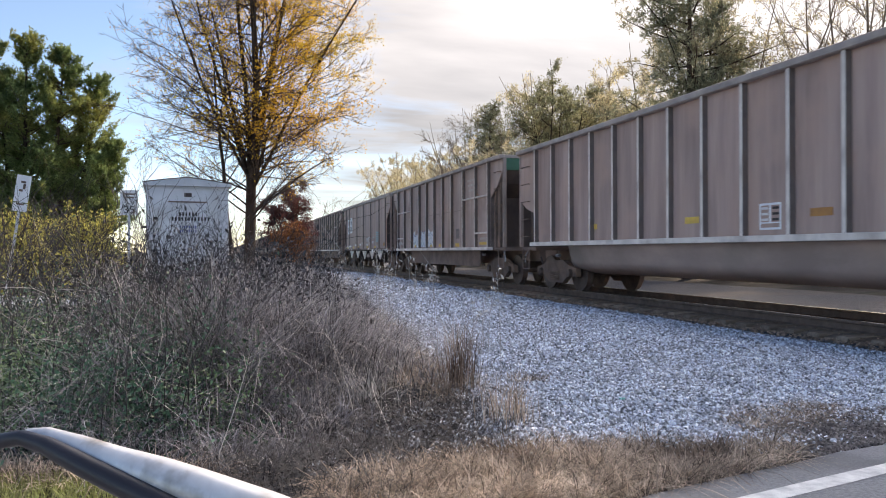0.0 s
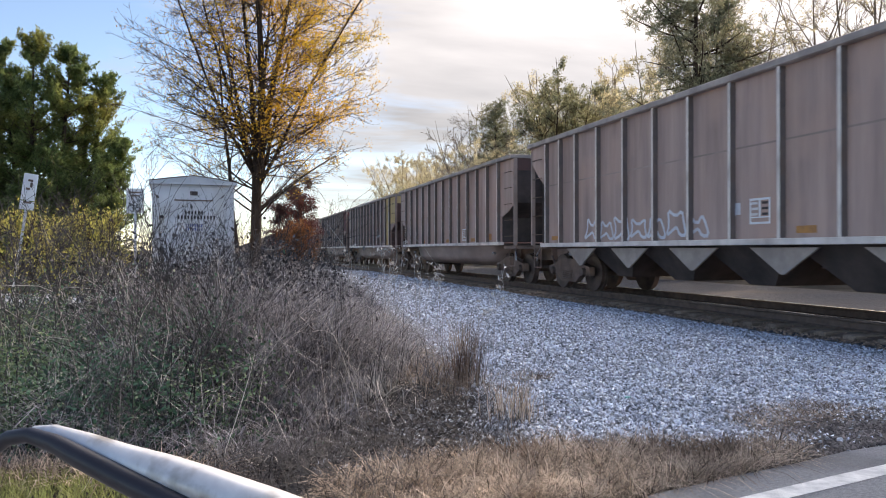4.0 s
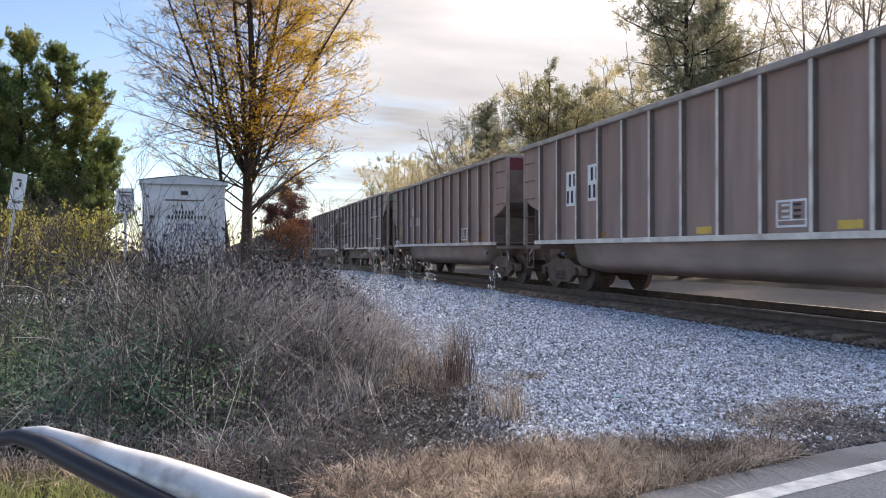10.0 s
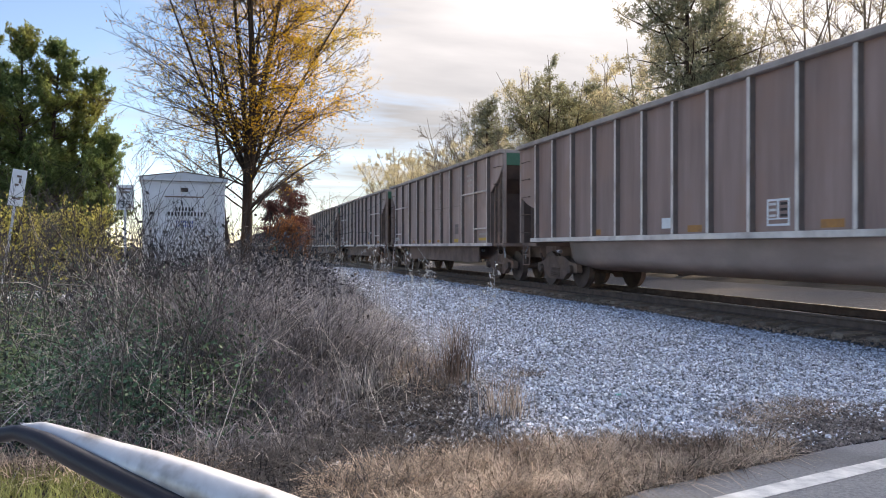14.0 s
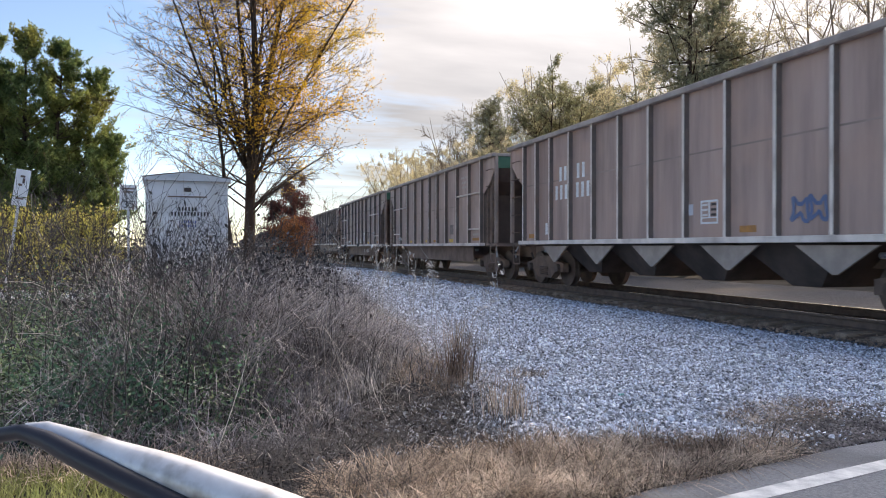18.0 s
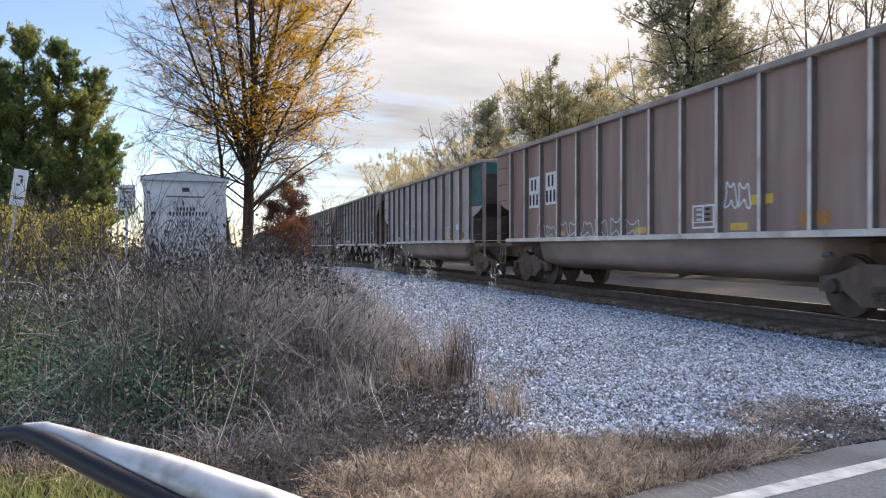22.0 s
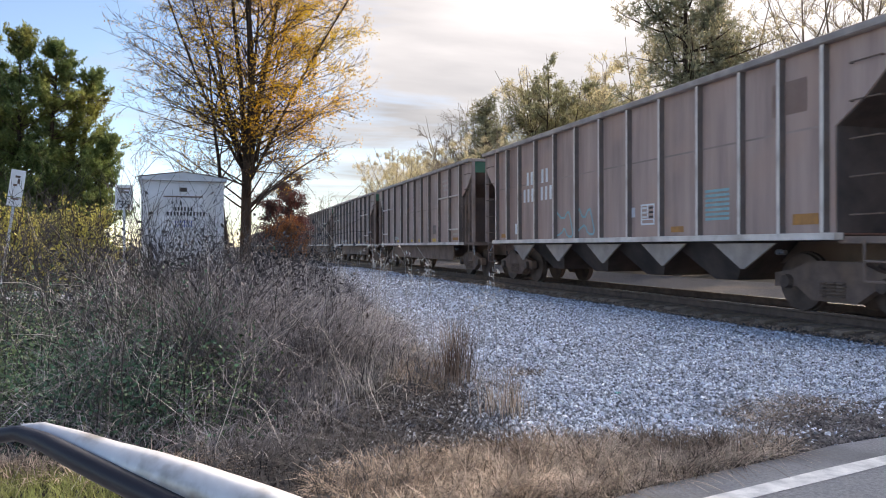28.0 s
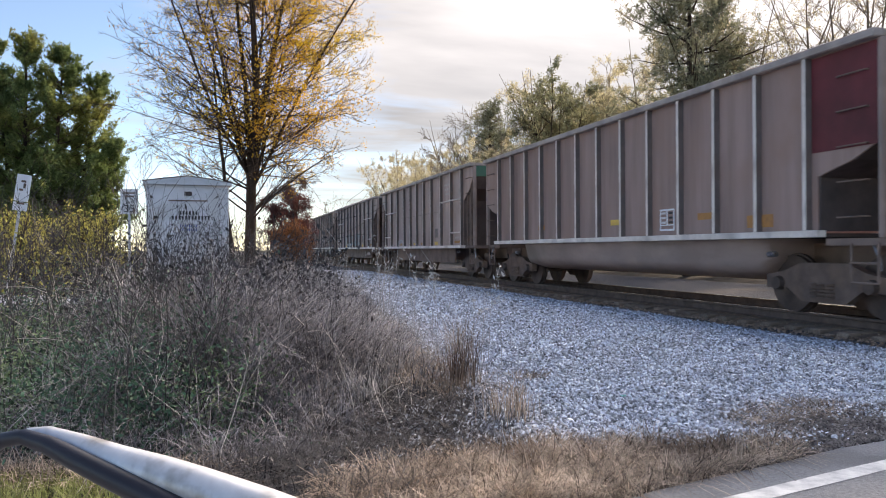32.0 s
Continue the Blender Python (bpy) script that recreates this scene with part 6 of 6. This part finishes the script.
def bank(name, rng, n, per, radius, k, width, lean, mat, label, bend=0.9, droop=0.0, levels=5, poly=None):
    c = scatter(rng, n, poly or BANK)
    tilt = np.repeat(rng.normal(0, 0.16, (n, 2)), per, 0)
    p = np.repeat(c, per, 0) + rng.normal(0, radius, (n * per, 2))
    h = bank_h(p[:, 0], p[:, 1]) * k * np.repeat(rng.uniform(0.5, 1.25, n), per)
    v, f = blades(rng, np.column_stack([p, ground_z(*p.T)]), h, width, lean, bend, levels, droop)
    z = v[:, 2].reshape(n * per, -1)
    rise = np.maximum(z - z[:, :1], 0)
    v = v.reshape(n * per, -1, 3)
    v[..., :2] += tilt[:, None, :] * rise[..., None]
    return bulk(name, v.reshape(-1, 3), f, mat, label, "dry grass", "stuff")


bank("tall_grass", VR, 400, 44, 0.075, 1.05, 0.008, 0.42, "dry", "dense bank of tall grey-brown dead grass", 2.8, 0.22, 6)
bank("bent_grass", VR, 520, 20, 0.10, 1.0, 0.0055, 0.5, "pale_stem", "pale bent grass blades in the bank", 2.4, 0.2)
bank("dark_stalks", VR, 900, 2, 0.15, 1.25, 0.007, 0.4, "dark_stem", "thin dark stalks in the grass bank", 0.6)


NEAR_BANK = [(-0.7, 4.75), (0.1, 4.4), (0.55, 5.0), (1.1, 5.9), (1.75, 7.0), (2.0, 8.6), (-0.9, 8.6)]
bank("near_grass", VR, 240, 44, 0.14, 0.8, 0.006, 0.7, "dry", "tangled grey-brown grass before the bank", 1.1, 0.1, 5, NEAR_BANK)
bank("near_stems", VR, 150, 8, 0.16, 0.6, 0.0055, 0.7, "pale_stem", "pale broken stems leaning out of the bank", 1.4, 0.2, 5, NEAR_BANK)


def canes(name, rng, n, poly, length, r, mat, label, tilt=0.5, side=4, category="weeds"):
    """Branched dead canes: a wandering main stem with side twigs."""
    lines = []
    p = scatter(rng, n, poly)
    for x, y in p:
        d = spread(rng, (0, 0, 1), abs(rng.normal(0, tilt)))
        L = length * rng.uniform(0.5, 1.15)
        main = limb(rng, (x, y, float(ground_z(x, y))), d, L, r, r * 0.4, 6, 0.10, -0.03)
        lines.append(main)
        for _ in range(side):
            q, dd, _ = along(main, rng.uniform(0.3, 1))
            lines.append(limb(rng, q, spread(rng, dd, rng.uniform(0.4, 1.1)), L * rng.uniform(0.12, 0.35), r * 0.6, r * 0.3, 3, 0.18, 0.0))
    v, f = tubes(lines, 3)
    return bulk(name, v, f, mat, label, category, "stuff")


# weeds and vines
WEEDS = [(-6.5, 10.0), (-4.2, 7.2), (-2.2, 5.9), (-0.95, 4.9), (-0.25, 4.55), (0.2, 5.0), (-0.1, 7.5), (-1.0, 9.5), (-6.5, 11.5)]
c = clumps(VR, 2500, WEEDS, 52, 0.2)
c[:, 2] += np.abs(VR.normal(0, 0.32, len(c)))
bulk("vine_leaves", *flakes(VR, c, 0.021, 0.2), "vine", "low mat of dark green vine leaves under dead stalks", "vines", "stuff")
canes("weed_canes", VR, 330, WEEDS, 1.55, 0.0042, "dark_stem", "tall dark branched dead weed stalks", 0.22, 5)
canes("pale_canes", VR, 115, WEEDS, 1.3, 0.0024, "pale_stem", "pale bent dead canes among the weeds", 0.55, 3)
canes("fallen_canes", VR, 70, WEEDS, 1.6, 0.0024, "pale_stem", "pale fallen canes lying across the weeds", 1.1, 2)
canes("bank_canes", VR, 260, BANK, 1.1, 0.003, "pale_stem", "pale crooked twigs in the grass bank", 0.5, 4)
canes("hut_twigs", VR, 170, [(-2.6, 9), (0.9, 8.5), (1.6, 14), (-2.4, 15)], 2.0, 0.0055, "dark_stem", "leafless twiggy saplings before the signal hut", 0.3, 7, "brush")
canes("back_twigs", VR, 190, [(-8.5, 13.5), (-2.4, 12.0), (-2.2, 16.5), (-8.5, 16.8)], 2.0, 0.006, "dark_stem", "brown leafless twigs behind the weeds", 0.3, 7, "brush")
c = clumps(VR, 80, [(-6.5, 10.0), (-1.7, 9.3), (-1.9, 13.5), (-6.5, 14.5)], 34, 0.22)
c[:, 2] += np.abs(VR.normal(0.85, 0.35, len(c)))
bulk("sunlit_leaves", *flakes(VR, c, 0.034, 0.1), "leaf_lime", "yellow-green sunlit leaves over the weeds", "leaves", "stuff")
tuft_field("weed_grass", VR, 2600, WEEDS, 0.5, 0.006, 0.8, "dry", "tangled dry grass among the weeds", 0.9, None, 0.0, 4)
c = clumps(VR, 160, [(-1.5, 7), (0.8, 6.5), (1.8, 12), (-1.5, 14)], 30, 0.25)
c[:, 2] += np.abs(VR.normal(0.75, 0.3, len(c)))
bulk("dead_leaves", *flakes(VR, c, 0.035, 0.0), "litter", "small dry leaves clinging to the brush", "leaves", "stuff")
# dead leaves and stalk litter on the dirt before the bank
LIT = [(0.0, 3.0), (0.8, 3.0), (0.75, 3.85), (1.6, 4.05), (1.95, 4.6), (2.0, 5.6), (1.6, 6.2), (0.6, 5.3), (-0.2, 4.6), (-0.05, 3.6)]
c = scatter(VR, 5600, LIT)
bulk("leaf_litter", *flakes(VR, np.column_stack([c, ground_z(*c.T) + 0.02]), 0.05, 0.75), "litter", "grey-brown dead leaves on the dirt", "leaves", "stuff")
tuft_field("litter_straw", VR, 3000, LIT, 0.22, 0.005, 1.4, "dark_stem", "broken grey stalks lying on the dirt", 0.8, None, 0.3)
LAWN = [(-3.0, 2.4), (0.1, 2.9), (0.1, 3.7), (-0.3, 4.2), (-2.0, 4.9), (-3.0, 5.5)]
tuft_field("lawn_grass", VR, 18000, LAWN, 0.08, 0.006, 0.6, "grass", "short green grass on the verge", 0.6, None, 0.0, 3, "grass")
tuft_field("lawn_straw", VR, 5000, [(-0.2, 3.8), (-0.5, 4.1), (-2.0, 4.5), (-6, 6.9), (-6, 7.6), (-2.0, 5.3), (-0.6, 4.75), (0.0, 4.2)], 0.16, 0.006, 1.2, "straw", "dead grass mixed into the verge", 0.8, None, 0.2, 3)
# low tan grass that creeps from the bank onto the stones
EDGE = [(1.55, 5.9), (1.85, 5.5), (2.3, 5.65), (2.2, 6.3), (2.15, 7.3), (2.45, 10.2), (2.95, 14.8), (3.45, 21.0), (2.9, 21.0), (2.4, 14.0), (1.95, 9.5), (1.7, 7.0)]
v, f = blades(VR, clumps(VR, 240, EDGE, 34, 0.08), 0.20, 0.005, 0.9, 1.2, 5, 0.15)
bulk("edge_grass", v, f, "straw", "low tan dead grass along the gravel's edge", "dry grass", "stuff")
MAT = [(2.75, 10.6), (3.25, 10.9), (3.3, 12.4), (2.85, 12.2)]
v, f = blades(VR, clumps(VR, 26, MAT, 40, 0.09), 0.10, 0.005, 1.2, 0.8, 4, 0.2)
bulk("gravel_mat", v, f, "dry", "flat patch of dead grass on the gravel", "dry grass", "stuff")
# single dark tuft on the gravel
def lone(x, y, n, h, w, mat, label, lean=0.18):
    p = np.column_stack([VR.normal(x, w, n), VR.normal(y, w, n), np.zeros(n)])
    vv, ff = blades(VR, p, h, 0.005, lean, 1.2, 6)
    bulk("grass_tuft", vv, ff, mat, label, "grass tuft")


lone(1.98, 6.1, 190, 0.60, 0.075, "straw", "upright grey-brown tuft of dead grass on the gravel edge")
lone(1.9, 4.75, 130, 0.30, 0.10, "straw", "thin tuft of dead stalks on the gravel edge")
lone(2.72, 6.25, 170, 0.10, 0.11, "straw", "flat little tuft of tan grass on the gravel", 0.9)

def scrap():
    """A bit of pale green plastic lying on the stones."""
    e = empty("plastic_scrap", "small pale green plastic scrap lying on the gravel", "litter", pose(3.02, 5.14, 0.03, 8, 4, 30))
    bm = B()
    prism(bm, [(-0.030, -0.012), (0.012, -0.018), (0.034, 0.004), (0.006, 0.016), (-0.024, 0.012)], "z", 0.0, 0.006)
    part("shard", bm, "scrap", e)
    part("rim", box(B(), -0.026, 0.010, -0.019, -0.0135, 0.006, 0.016, 0.001), "scrap", e)


scrap()


# slim seed stalks that stand up before the gravel
def seed_stalk(x, y, h, n, seed, lean=0.08, heads=26):
    rng = np.random.default_rng(seed)
    e = empty("seed_stalk", "slim pale dead seed stalks at the gravel edge", "weed", pose(x, y, 0), "seed stalks")
    lines, c = [], []
    for _ in range(n):
        m = limb(rng, (rng.normal(0, 0.06), rng.normal(0, 0.06), float(ground_z(x, y)) - 0.02), spread(rng, (0, 0, 1), abs(rng.normal(0, lean))), h * rng.uniform(0.75, 1.1), 0.0035, 0.002, 6, 0.03, 0.02)
        lines.append(m)
        for _ in range(4):
            q, d, _r = along(m, rng.uniform(0.72, 1.0))
            b = limb(rng, q, spread(rng, d, rng.uniform(0.3, 0.9)), rng.uniform(0.06, 0.16), 0.002, 0.0012, 3, 0.1, -0.06)
            lines.append(b)
            c += [np.array(b[-1][:3]) + rng.normal(0, 0.012, 3) for _ in range(heads // 8)]
    v, f = tubes(lines, 3)
    bulk("stalk", v, f, "pale_stem", parent=e)
    bulk("seed_head", *flakes(rng, np.array(c), 0.022, 0.0, 2.2), "pale_stem", parent=e, kind="stuff")


for i, (x, y, h, n) in enumerate(((1.98, 9.3, 1.3, 5), (2.1, 9.6, 1.25, 4), (2.0, 7.75, 1.12, 3), (2.35, 7.9, 1.1, 3), (2.25, 6.35, 1.02, 2), (2.45, 6.6, 0.98, 2), (1.85, 11.5, 1.3, 3))):
    seed_stalk(x, y, h, n, 300 + i)


# ------------------------------------------------------------------ mirror bracket of the car from which one looks
def tube_part(name, path, material, parent, label=""):
    v, f = tubes([path], 20)
    o = bulk(name, v, f, material, parent=parent, smooth=True)
    if label:
        o["label"] = label
    return o


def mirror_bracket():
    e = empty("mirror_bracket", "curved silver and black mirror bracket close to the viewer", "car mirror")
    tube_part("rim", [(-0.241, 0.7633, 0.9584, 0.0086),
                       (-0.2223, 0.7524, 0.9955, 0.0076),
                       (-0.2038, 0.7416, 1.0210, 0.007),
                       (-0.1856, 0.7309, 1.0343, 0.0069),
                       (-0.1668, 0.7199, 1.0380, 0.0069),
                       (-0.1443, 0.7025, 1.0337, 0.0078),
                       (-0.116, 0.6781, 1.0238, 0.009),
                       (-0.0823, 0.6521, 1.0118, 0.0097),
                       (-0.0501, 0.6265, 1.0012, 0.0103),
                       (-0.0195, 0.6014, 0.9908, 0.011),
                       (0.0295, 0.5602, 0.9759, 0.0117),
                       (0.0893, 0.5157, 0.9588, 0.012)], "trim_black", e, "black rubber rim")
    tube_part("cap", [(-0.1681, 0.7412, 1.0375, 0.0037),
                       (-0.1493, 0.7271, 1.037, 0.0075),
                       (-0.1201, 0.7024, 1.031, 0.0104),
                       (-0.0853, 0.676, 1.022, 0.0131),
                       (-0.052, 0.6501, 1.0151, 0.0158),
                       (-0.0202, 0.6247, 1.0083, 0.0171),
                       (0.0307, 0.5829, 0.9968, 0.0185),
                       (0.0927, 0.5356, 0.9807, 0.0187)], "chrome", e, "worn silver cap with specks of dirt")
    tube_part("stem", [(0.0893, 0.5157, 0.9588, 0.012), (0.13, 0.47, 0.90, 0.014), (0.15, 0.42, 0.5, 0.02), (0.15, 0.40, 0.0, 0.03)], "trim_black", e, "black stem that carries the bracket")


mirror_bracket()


# ------------------------------------------------------------------ what moves
def motions():
    """The coal train rolls by, every car on the same timetable."""
    for k, ob in CARS.items():
        walk(ob, [(t, pose(TRACK_X, car_y(k) - d, CAR_Z)) for t, d in ROLLED])


motions()
